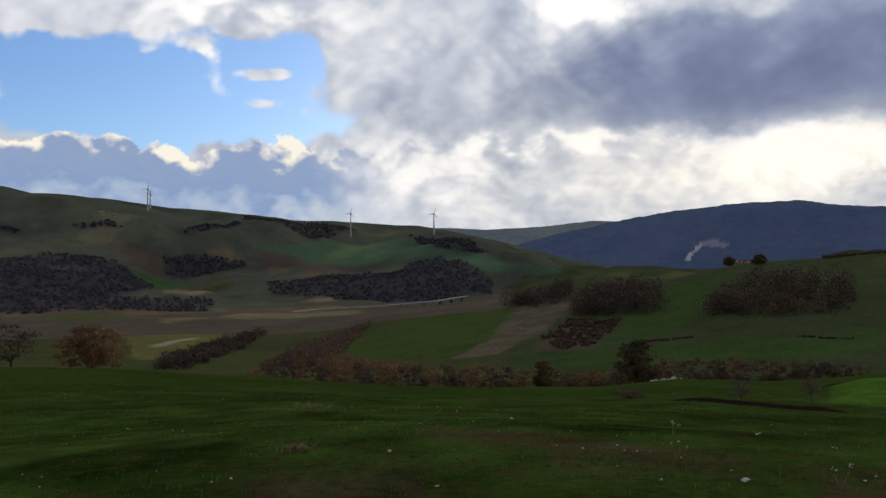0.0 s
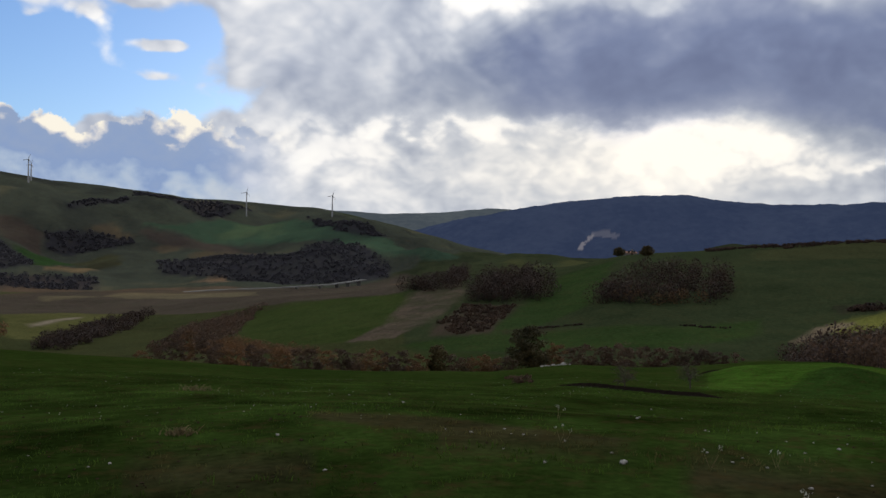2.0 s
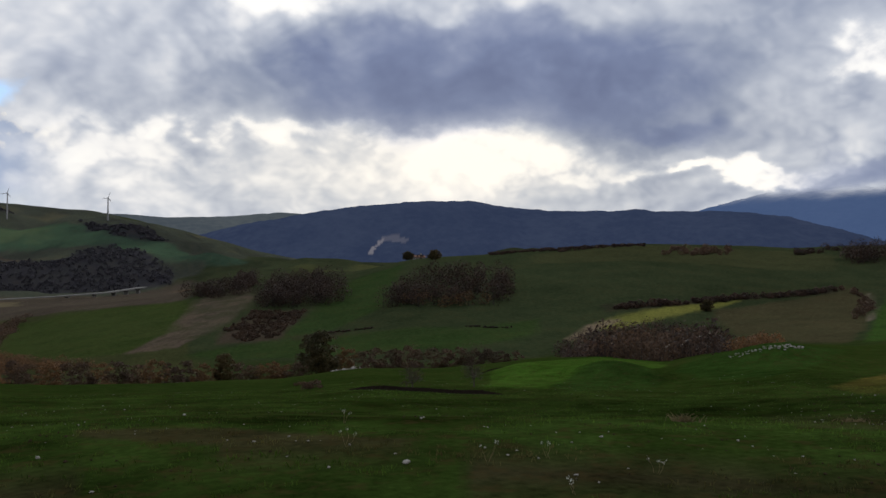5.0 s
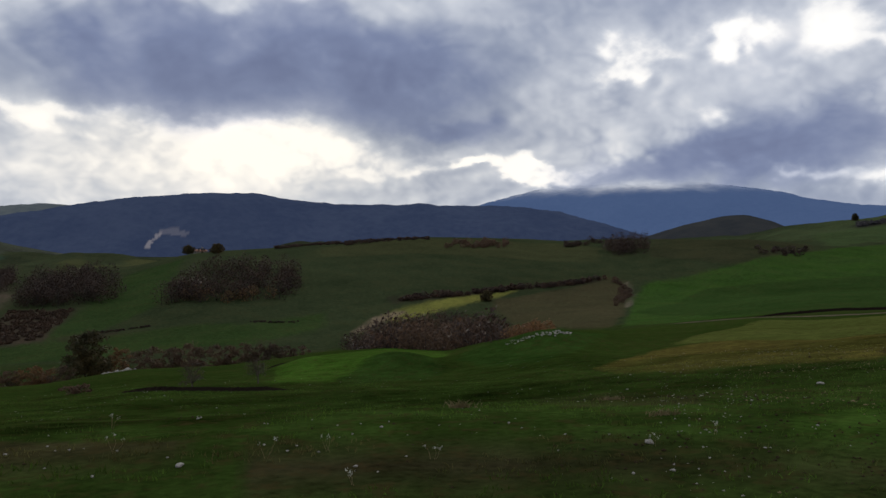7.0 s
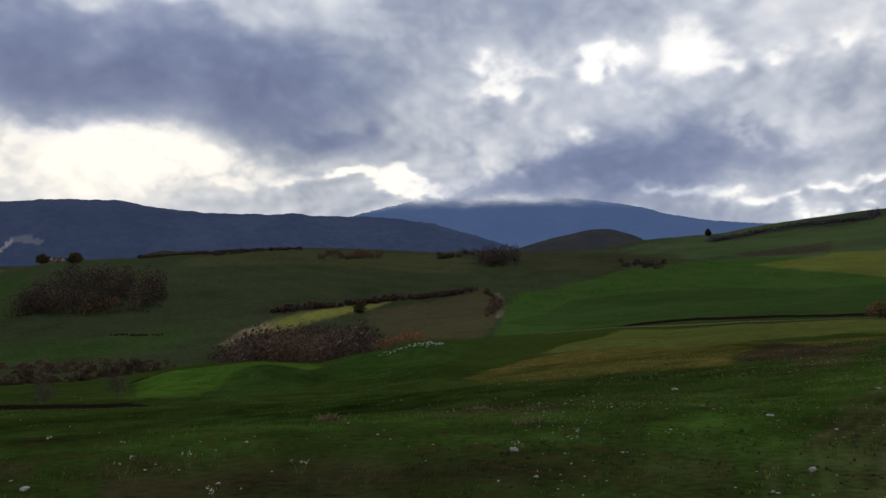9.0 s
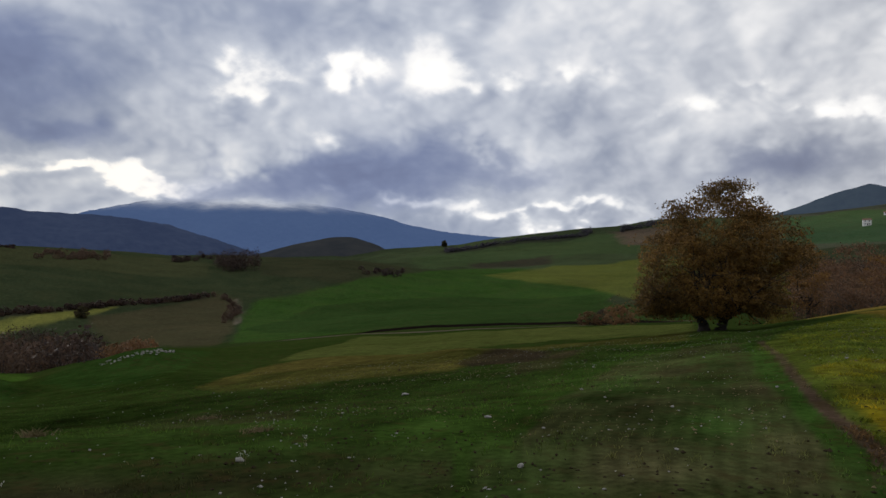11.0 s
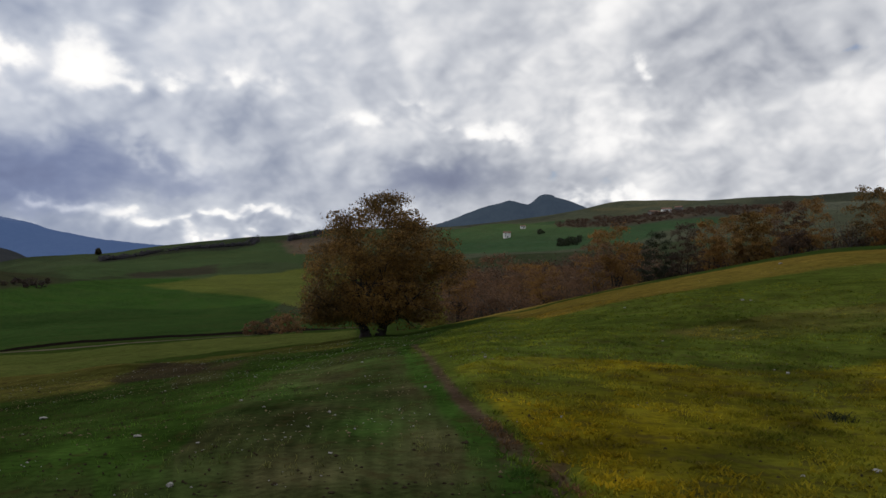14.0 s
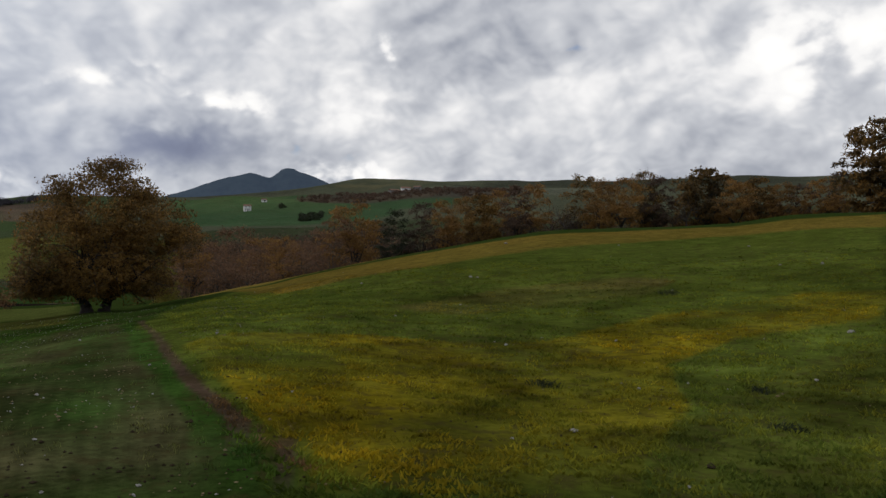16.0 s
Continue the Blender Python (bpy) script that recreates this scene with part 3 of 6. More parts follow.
field("far_crop", (0.03, 0.07, 0.02), [(-481, 1297), (-446, 1352), (-399, 1348), (-421, 1274), (-397, 1179), (-454, 1270)])
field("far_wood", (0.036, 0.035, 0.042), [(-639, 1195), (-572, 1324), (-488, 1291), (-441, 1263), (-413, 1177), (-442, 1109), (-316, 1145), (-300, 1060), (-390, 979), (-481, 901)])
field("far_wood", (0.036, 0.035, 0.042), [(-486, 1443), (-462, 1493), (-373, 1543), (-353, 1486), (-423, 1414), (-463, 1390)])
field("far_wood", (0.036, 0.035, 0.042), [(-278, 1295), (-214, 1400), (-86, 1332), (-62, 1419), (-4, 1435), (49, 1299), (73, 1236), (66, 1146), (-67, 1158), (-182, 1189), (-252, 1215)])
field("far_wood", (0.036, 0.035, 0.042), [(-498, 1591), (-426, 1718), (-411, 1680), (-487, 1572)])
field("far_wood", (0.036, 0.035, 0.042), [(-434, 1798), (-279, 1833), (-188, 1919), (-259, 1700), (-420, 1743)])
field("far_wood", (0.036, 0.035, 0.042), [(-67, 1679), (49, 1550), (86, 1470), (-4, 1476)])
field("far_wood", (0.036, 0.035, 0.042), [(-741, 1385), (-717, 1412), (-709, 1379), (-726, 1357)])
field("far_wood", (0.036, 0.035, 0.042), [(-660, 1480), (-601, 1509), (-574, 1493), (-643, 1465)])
field("far_bare", (0.2, 0.14, 0.075), [(-401, 1191), (-413, 1291), (-382, 1275), (-340, 1210), (-345, 1179), (-390, 1161)])
field("far_bare", (0.13, 0.1, 0.06), [(-443, 1516), (-413, 1576), (-358, 1547), (-394, 1525)])
field("far_bare", (0.1, 0.08, 0.05), [(-247, 1398), (-222, 1452), (-168, 1410), (-234, 1378)])
field("far_bare", (0.171, 0.122, 0.079), [(-203, 1167), (-167, 1198), (-131, 1111), (-165, 1078)])
field("far_bare", (0.13, 0.1, 0.06), [(-322, 1480), (-291, 1503), (-267, 1456), (-295, 1423)])
field("far_fallow", (0.078, 0.061, 0.047), [(-578, 1426), (-528, 1450), (-484, 1436), (-456, 1326), (-506, 1339)])
field("far_fallow", (0.075, 0.06, 0.048), [(-369, 1574), (-242, 1581), (-169, 1506), (-78, 1357), (-219, 1433), (-322, 1505)])
field("far_pasture", (0.06, 0.06, 0.03), [(-422, 1363), (-366, 1399), (-320, 1288), (-372, 1256)])
field("valley", (0.079, 0.063, 0.049), [(-245, 460), (-490, 918), (-344, 1041), (-103, 1041), (34, 1133), (94, 1150), (25, 318), (-43, 432), (-96, 449), (-172, 454)])
field("valley_slope", (0.047, 0.053, 0.021), [(-270, 140), (-250, 440), (-172, 454), (-96, 449), (-43, 432), (25, 318), (18, 206), (16, 112), (-120, 95)])
field("valley_pale", (0.146, 0.122, 0.073), [(-244, 710), (-222, 894), (-87, 880), (-69, 695), (-173, 806), (-231, 686)])
field("valley_pale", (0.134, 0.11, 0.073), [(-176, 975), (-18, 1059), (-18, 1038), (-165, 911)])
field("valley_crop", (0.061, 0.071, 0.03), [(-443, 898), (-395, 960), (-332, 947), (-328, 796), (-380, 770)])
field("valley_crop", (0.104, 0.104, 0.037), [(-174, 458), (-110, 511), (-98, 406), (-106, 315), (-136, 358)])
field("valley_path", (0.268, 0.22, 0.159), [(-143, 402), (-137, 451), (-131, 439), (-140, 398)])
field("spur_base", (0.036, 0.048, 0.022), [(16, 206), (26, 316), (171, 1117), (100, 371), (110, 312), (160, 300), (74.9, 141.8), (42.2, 151.3)])
field("spur_base", (0.036, 0.048, 0.022), [(26.9, 192.9), (80, 330), (118, 347), (162, 334), (237, 338), (332, 339), (845, 560), (471, 228), (183, 89), (120.6, 79.2), (114.3, 102.5), (118.5, 122.9), (81.3, 147.6), (45.4, 141.7)])
field("spur_field", (0.041, 0.061, 0.017), [(-45, 413), (-6, 365), (25, 318), (26, 301), (14, 243), (2, 223), (-14, 238), (-34, 279)])
field("slope_bare", (0.105, 0.08, 0.06), [(25, 305), (50, 341), (45, 296), (29, 247), (14, 217), (2, 222), (12, 247)])
field("slope_scrub", (0.061, 0.046, 0.034), [(27, 233), (38, 264), (56, 260), (40, 214), (33, 208), (23, 215)])
field("spur_crop", (0.031, 0.056, 0.017), [(39, 212), (57, 257), (86, 316), (106, 315), (73, 236), (53, 216)])
field("spur_crop", (0.031, 0.056, 0.016), [(14, 206), (42, 210), (63, 201), (79, 190), (104, 196), (94, 178), (67.4, 162.6), (36.4, 172.3)])
field("spur_edge", (0.037, 0.032, 0.022), [(42, 212), (55, 210), (54, 206), (41, 209)])
field("spur_edge", (0.037, 0.032, 0.022), [(129, 204), (140, 200), (138, 197), (128, 202)])
field("spur_top", (0.055, 0.061, 0.027), [(159, 306), (227, 323), (279, 285), (276, 260), (242, 228), (194, 260), (146, 281)])
field("strip_pale", (0.183, 0.183, 0.043), [(113, 184), (125, 189), (143, 193), (175, 199), (156, 188), (134, 181), (111, 173)])
field("bank_bare", (0.195, 0.146, 0.098), [(94.3, 165.9), (112, 184), (122, 187), (123, 184), (110, 176), (97.3, 164.7)])
field("fallow", (0.063, 0.056, 0.029), [(152, 185), (220, 203), (216, 189), (166, 147), (109.2, 100.6), (118.5, 122.9), (125.5, 147.0)])
field("track", (0.159, 0.134, 0.098), [(215, 191), (216, 190), (189, 164), (166, 146), (170, 151), (191, 167)])
field("hedge_row", (0.037, 0.029, 0.022), [(127, 200), (152, 198), (175, 205), (218, 205), (212, 200), (171, 200), (148, 193), (126, 196)])
field("spur_dark", (0.041, 0.044, 0.022), [(304, 255), (833, 559), (354, 203), (295, 174), (261, 180), (260, 218)])
field("mid_crop", (0.036, 0.079, 0.015), [(220, 185), (261, 180), (330, 186), (430, 218), (475, 190), (345, 125), (300, 84), (129.4, 63.0), (111.8, 73.5), (109.6, 98.4), (189, 164)])
field("mid_crop_dark", (0.028, 0.056, 0.014), [(148.6, 129.8), (218, 162), (280, 137), (294, 89), (152.8, 30.8), (103.9, 21.0), (117.8, 55.6), (116.1, 76.0)])
field("mid_yellow", (0.108, 0.121, 0.026), [(363, 168), (510, 186), (644, 158), (686, 129), (292, 55), (261, 64), (293, 84), (324, 106), (330, 130)])
field("hill_crop", (0.051, 0.079, 0.030), [(751, 430), (890, 380), (941, 300), (979, 219), (944, 178), (715, 135), (690, 220), (624, 296), (373, 207)])
field("hill_bare", (0.122, 0.088, 0.061), [(961, 278), (987, 221), (953, 180), (791, 149), (843, 232)])
field("hill_scrub", (0.044, 0.041, 0.027), [(615, 296), (705, 257), (633, 230), (438, 207)])
field("hill_hedge", (0.032, 0.037, 0.024), [(836, 437), (921, 393), (961, 307), (920, 293), (867, 370), (798, 411)])
# Sunlit swell and its shaded hollows, painted as brighter and darker crop.
field("knoll", (0.042, 0.092, 0.012), [(19.9, 43.2), (29.5, 57.1), (43.6, 68.9), (44.1, 60.3), (35.1, 47.3), (22.8, 35.6), (16.4, 30.3), (14.5, 31.9)])
field("knoll_shade", (0.024, 0.05, 0.01), [(17.1, 31.5), (22.0, 37.0), (25.3, 37.2), (23.7, 32.4), (19.5, 27.8), (16.2, 27.6)])
field("knoll_shade", (0.024, 0.052, 0.01), [(28.2, 37.5), (43.2, 54.2), (53.2, 55.2), (58.6, 54.0), (38.2, 36.2), (25.1, 27.1), (24.0, 29.8)])
field("fallow_near", (0.086, 0.074, 0.018), [(21.6, 20.8), (33.9, 28.6), (41.7, 29.0), (43.6, 21.4), (22.4, 11.0), (20.0, 14.0), (18.7, 16.9)])
field("fallow_near", (0.086, 0.074, 0.018), [(21.7, 18.7), (35.1, 23.8), (40.3, 20.2), (43.9, 15.5), (44.3, 8.9), (29.8, 6.0), (33.5, 11.8), (23.3, 11.7), (20.3, 13.2), (18.3, 14.7)])
field("mid_rim", (0.080, 0.095, 0.022), [(86.4, 56.5), (85.6, 40.3), (73.1, 23.2), (81.8, 15.9), (43.0, 8.4), (50.5, 17.9), (44.6, 22.4), (40.9, 27.8), (40.6, 32.3)])
field("earth_patch", (0.032, 0.024, 0.015), [(25.2, 12.7), (38.7, 17.0), (29.6, 10.7), (23.0, 9.0), (22.4, 10.8)])
field("crop_band", (0.031, 0.06, 0.01), [(8.3, 5.2), (12.9, 5.4), (25.6, 7.0), (27.4, 4.8), (24.1, 3.2), (17.9, 3.6), (14.7, 4.0), (9.4, 3.4), (7.4, 3.3), (6.6, 4.1)])
field("drilled", (0.056, 0.052, 0.022), [(12.1, 4.3), (21.5, 5.7), (24.7, 5.0), (23.8, 3.4), (15.2, 1.9), (10.1, 0.7), (6.6, -0.1), (5.9, 3.2), (7.9, 3.3)])
field("crop_band", (0.034, 0.07, 0.012), [(23.3, 3.4), (23.2, 3.0), (11.6, 0.8), (6.7, -0.3), (6.6, -0.1), (9.7, 0.7), (14.3, 1.8)])
field("mixed_crop", (0.073, 0.092, 0.014), [(21.5, 2.7), (30.7, 2.8), (45.1, 1.3), (52.0, -5.9), (53.6, -19.1), (45.0, -38.8), (5.6, -4.7), (6.0, -1.3), (6.6, -0.5), (9.4, 0.2), (14.7, 1.3)])
field("mustard", (0.142, 0.113, 0.007), [(15.2, 1.1), (16.5, -0.1), (16.8, -2.2), (15.7, -3.8), (15.6, -5.4), (18.8, -9.5), (20.6, -14.6), (19.4, -16.7), (15.7, -13.4), (14.6, -9.1), (12.4, -6.5), (9.5, -5.3), (7.4, -3.8), (6.0, -2.8), (6.0, -1.3), (6.6, -0.9), (7.6, -0.5), (9.8, -0.0)])
field("stubble_rim", (0.144, 0.102, 0.019), [(52.1, 1.6), (55.3, -6.3), (55.1, -13.2), (54.3, -19.4), (51.0, -26.9), (45.0, -38.8), (37.8, -32.6), (43.6, -25.5), (43.7, -15.6), (38.2, -6.5), (32.5, -1.1)])
field("stubble", (0.084, 0.074, 0.019), [(22.2, -3.8), (27.3, -8.5), (28.5, -13.2), (26.3, -14.3), (23.4, -11.8), (21.5, -7.5), (20.0, -4.8)])
field("balk", (0.075, 0.05, 0.032), [(24.6, 3.1), (24.2, 2.9), (12.2, 0.8), (9.2, -0.0), (6.8, -0.6), (6.8, -0.5), (8.7, 0.1), (11.7, 0.9)])
field("crop_corner", (0.073, 0.085, 0.014), [(5.9, -2.9), (8.4, -4.5), (11.3, -7.8), (12.6, -10.8), (5.6, -4.7)])
field("soil_band", (0.036, 0.033, 0.015), [(1.4, 9.5), (2.8, 8.4), (4.3, 7.6), (5.0, 6.7), (6.1, 6.4), (7.0, 5.0), (7.5, 3.8), (6.7, 3.4), (5.8, 4.7), (4.3, 5.8), (3.2, 6.3), (2.6, 7.7), (1.4, 8.9)])
field("soil_band", (0.036, 0.034, 0.014), [(-0.4, 11.1), (1.3, 10.2), (2.4, 9.0), (3.5, 8.1), (3.2, 7.4), (2.1, 7.9), (0.7, 9.3), (-0.3, 10.2)])
field("soil_band", (0.034, 0.034, 0.014), [(-2.4, 7.5), (-1.6, 8.3), (-0.2, 7.8), (-0.1, 7.2), (-1.4, 7.2)])
field("soil_band", (0.032, 0.034, 0.013), [(11.5, 12.8), (12.4, 11.2), (11.5, 8.6), (9.2, 7.0), (7.7, 8.0)])
field("soil_band", (0.04, 0.032, 0.016), [(21.2, 8.9), (29.2, 10.3), (29.9, 9.7), (19.2, 6.9), (17.3, 7.3)])
field("east_crop", (0.045, 0.088, 0.037), [(1047, 101), (1082, -20), (1063, -105), (954, -160), (922, -220), (855, -241), (863, -144), (639, -72), (651, 13), (814, 78)])
field("east_wood", (0.07, 0.06, 0.047), [(1050, -47), (1082, -136), (1071, -302), (999, -326), (913, -305), (940, -184), (916, -115), (959, -49)])
field("east_pasture", (0.11, 0.115, 0.078), [(1122, -180), (1141, -280), (1124, -401), (948, -441), (877, -408), (918, -306), (1071, -302), (1043, -189)])
lane_path([(103.0, 81.1), (95.8, 63.0), (98.9, 46.6), (97.0, 36.6), (97.5, 28.1), (96.3, 18.1)], 2.4)
field("stubble_rim", (0.168, 0.120, 0.026), [(52.0, 3.6), (55.8, -1.0), (59.1, -6.7), (63.3, -15.2), (65.7, -23.4), (65.7, -30.7), (63.1, -39.4), (54.4, -50.7), (64.4, -60.0), (74.6, -46.6), (77.8, -36.3), (77.7, -27.7), (74.9, -18.0), (69.9, -8.0), (66.0, -1.2), (61.4, 4.3)])


build_ground()


# ---- far hills behind the sheet ----
def far_hill(name, rows, near, deep, base, mat, label, rough=18.0, seed=1, scars=(), fine=0.13):
    """A range with its skyline through rows of heading and elevation; near: distance of its foot, deep: from foot to skyline."""
    rows = np.array(rows)
    a = np.arange(rows[0, 0], rows[-1, 0], -fine)
    crest = np.interp(-a, -rows[:, 0], rows[:, 1])
    k = np.exp(-0.5 * (np.arange(-6, 7) / 2.0) ** 2)
    crest = np.convolve(np.pad(crest, 6, mode="edge"), k / k.sum(), mode="valid")
    s = np.concatenate([np.linspace(0, 1, 50), np.linspace(1.04, 1.5, 8)])[:, None]
    r = near + deep * s
    x, y = -r * np.sin(np.radians(a)), r * np.cos(np.radians(a))
    top = EYE + (near + deep) * np.tan(np.radians(crest))
    bottom = EYE + near * math.tan(radians(base))
    rise = np.where(s <= 1, np.sin(np.clip(s, 0, 1) * math.pi / 2) ** 1.2, 1 - 0.8 * (s - 1))
    z = bottom + (top - bottom) * rise + relief(x, y, deep * 0.35, seed, 5) * rough * 4 * np.clip(1 - s, 0, 1) * np.clip(s * 6, 0, 1)
    z = z + relief(x, y, 30.0, seed + 3, 3) * rough * 0.3
    me = mesh_of(name, np.stack([x, y, z], -1).reshape(-1, 3), grid_faces(*x.shape), mat)
    bare = np.zeros(x.shape)
    for amount, outline in scars:
        bare[inside(x + relief(x, y, 18, 3) * 8, y + relief(x, y, 18, 4) * 8, outline)] = amount
    attr = me.attributes.new("bare", "FLOAT", "POINT")
    attr.data.foreach_set("value", bare.astype(np.float32).ravel())
    return tagged(new(name, me), label, "hill", kind="structure")


# Bluish base tints and emission carry the haze in front of these slopes.
BLUE_HAZE_WOOD = wooded_material("blue_haze_woods", (0.016, 0.022, 0.026), (0.036, 0.044, 0.05), (0.017, 0.025, 0.06), 1.0)
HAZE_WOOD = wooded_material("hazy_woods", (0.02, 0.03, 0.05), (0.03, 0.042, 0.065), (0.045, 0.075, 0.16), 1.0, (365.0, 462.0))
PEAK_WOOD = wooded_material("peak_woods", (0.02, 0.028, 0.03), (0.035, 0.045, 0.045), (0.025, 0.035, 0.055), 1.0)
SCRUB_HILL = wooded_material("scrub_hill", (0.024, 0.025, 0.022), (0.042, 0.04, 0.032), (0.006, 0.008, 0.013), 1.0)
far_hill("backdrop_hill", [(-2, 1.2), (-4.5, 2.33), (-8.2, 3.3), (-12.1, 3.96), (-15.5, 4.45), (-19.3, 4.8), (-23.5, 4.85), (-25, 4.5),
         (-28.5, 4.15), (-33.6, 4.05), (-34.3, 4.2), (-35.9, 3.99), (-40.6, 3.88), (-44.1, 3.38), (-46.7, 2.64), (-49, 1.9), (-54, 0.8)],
         2300, 700, -0.6, BLUE_HAZE_WOOD, "dark blue-green wooded ridge in shade across the valley", seed=21, fine=0.09,
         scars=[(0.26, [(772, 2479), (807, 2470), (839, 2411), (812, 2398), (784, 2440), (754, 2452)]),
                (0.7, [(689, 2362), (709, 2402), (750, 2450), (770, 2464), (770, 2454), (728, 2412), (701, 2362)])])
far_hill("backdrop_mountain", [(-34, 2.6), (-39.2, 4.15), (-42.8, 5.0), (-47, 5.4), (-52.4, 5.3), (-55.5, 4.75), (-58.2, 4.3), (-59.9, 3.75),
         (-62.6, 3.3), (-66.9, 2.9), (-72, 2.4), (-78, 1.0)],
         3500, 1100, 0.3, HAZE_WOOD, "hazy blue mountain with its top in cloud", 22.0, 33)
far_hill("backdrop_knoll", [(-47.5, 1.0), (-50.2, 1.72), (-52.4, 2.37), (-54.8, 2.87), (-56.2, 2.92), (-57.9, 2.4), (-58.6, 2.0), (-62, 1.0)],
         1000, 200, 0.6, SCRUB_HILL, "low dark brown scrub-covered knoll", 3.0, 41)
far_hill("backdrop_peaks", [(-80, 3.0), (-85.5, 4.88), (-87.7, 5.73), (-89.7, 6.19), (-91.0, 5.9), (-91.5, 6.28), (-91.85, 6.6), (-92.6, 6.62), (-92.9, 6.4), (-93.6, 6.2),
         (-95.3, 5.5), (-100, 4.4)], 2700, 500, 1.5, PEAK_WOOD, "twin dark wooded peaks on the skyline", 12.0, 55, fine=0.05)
# This ridge's haze is likewise put into its tint and emission.
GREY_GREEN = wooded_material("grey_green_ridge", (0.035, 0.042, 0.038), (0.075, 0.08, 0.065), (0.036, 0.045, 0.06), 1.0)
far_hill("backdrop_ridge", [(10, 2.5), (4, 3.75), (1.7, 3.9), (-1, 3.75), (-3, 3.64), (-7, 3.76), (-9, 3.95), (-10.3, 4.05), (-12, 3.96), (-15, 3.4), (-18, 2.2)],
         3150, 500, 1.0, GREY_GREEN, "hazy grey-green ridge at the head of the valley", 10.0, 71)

# ---- trees and scrub ----
def part(name, me, parent, label=""):
    ob = new(name, me)
    ob.parent = parent
    return tagged(ob, label)


def thing(name, at, label, category, group="", turn=0.0):
    ob = new(name)
    ob.empty_display_size = 0.2
    ob.location = at
    ob.rotation_euler[2] = turn
    return tagged(ob, label, category, group)


def tubes(name, segments, mat, sides=6):
    """One mesh of tapered round pieces: start, end, start radius, end radius."""
    p0 = np.array([s[0] for s in segments], float)
    p1 = np.array([s[1] for s in segments], float)
    r0 = np.array([s[2] for s in segments], float)
    r1 = np.array([s[3] for s in segments], float)
    d = p1 - p0
    d /= np.linalg.norm(d, axis=1)[:, None] + 1e-9
    ref = np.where(np.abs(d[:, 2:3]) > 0.9, (1.0, 0, 0), (0, 0, 1.0))
    u = np.cross(d, ref)
    u /= np.linalg.norm(u, axis=1)[:, None]
    v = np.cross(d, u)
    ang = np.arange(sides) * 2 * math.pi / sides
    ring = u[:, None] * np.cos(ang)[None, :, None] + v[:, None] * np.sin(ang)[None, :, None]
    a = p0[:, None] + ring * r0[:, None, None]
    b = p1[:, None] + ring * r1[:, None, None]
    verts = np.concatenate([a, b], 1).reshape(-1, 3)
    n = len(segments)
    j = np.arange(sides)
    quad = np.stack([j, (j + 1) % sides, (j + 1) % sides + sides, j + sides], -1)
    faces = (np.arange(n)[:, None, None] * 2 * sides + quad[None]).reshape(-1, 4)
    return mesh_of(name, verts, faces, mat)


def leaves(name, centres, size, rng, mat, out=None, upright=0.0, thin=0.45):
    """Small leaves or sprays at the given places; out: the way each one's clump faces there."""
    c = np.asarray(centres, float)
    n = len(c)
    u = rng.normal(size=(n, 3))
    u[:, 2] += upright
    u /= np.linalg.norm(u, axis=1)[:, None]
    w = rng.normal(size=(n, 3))
    v = np.cross(u, w)
    v /= np.linalg.norm(v, axis=1)[:, None] + 1e-9
    s = size * rng.uniform(0.6, 1.4, n)[:, None]
    verts = np.stack([c - u * s, c + v * s * thin, c + u * s, c - v * s * thin], 1).reshape(-1, 3)
    faces = np.arange(4 * n).reshape(-1, 4)
    if out is None:
        return mesh_of(name, verts, faces, mat, smooth=False)
    q = verts.reshape(-1, 4, 3)
    side = np.cross(q[:, 2] - q[:, 0], q[:, 3] - q[:, 1])
    side /= np.linalg.norm(side, axis=1)[:, None] + 1e-12
    back = (side * out).sum(1) < 0
    faces[back] = faces[back][:, ::-1]
    side[back] *= -1
    face_to = out / (np.linalg.norm(out, axis=1)[:, None] + 1e-9) * 0.75 + side * 0.45
    face_to /= np.linalg.norm(face_to, axis=1)[:, None] + 1e-9
    me = mesh_of(name, verts, faces, mat)
    me.normals_split_custom_set_from_vertices(np.repeat(face_to, 4, 0).astype(np.float32))
    return me


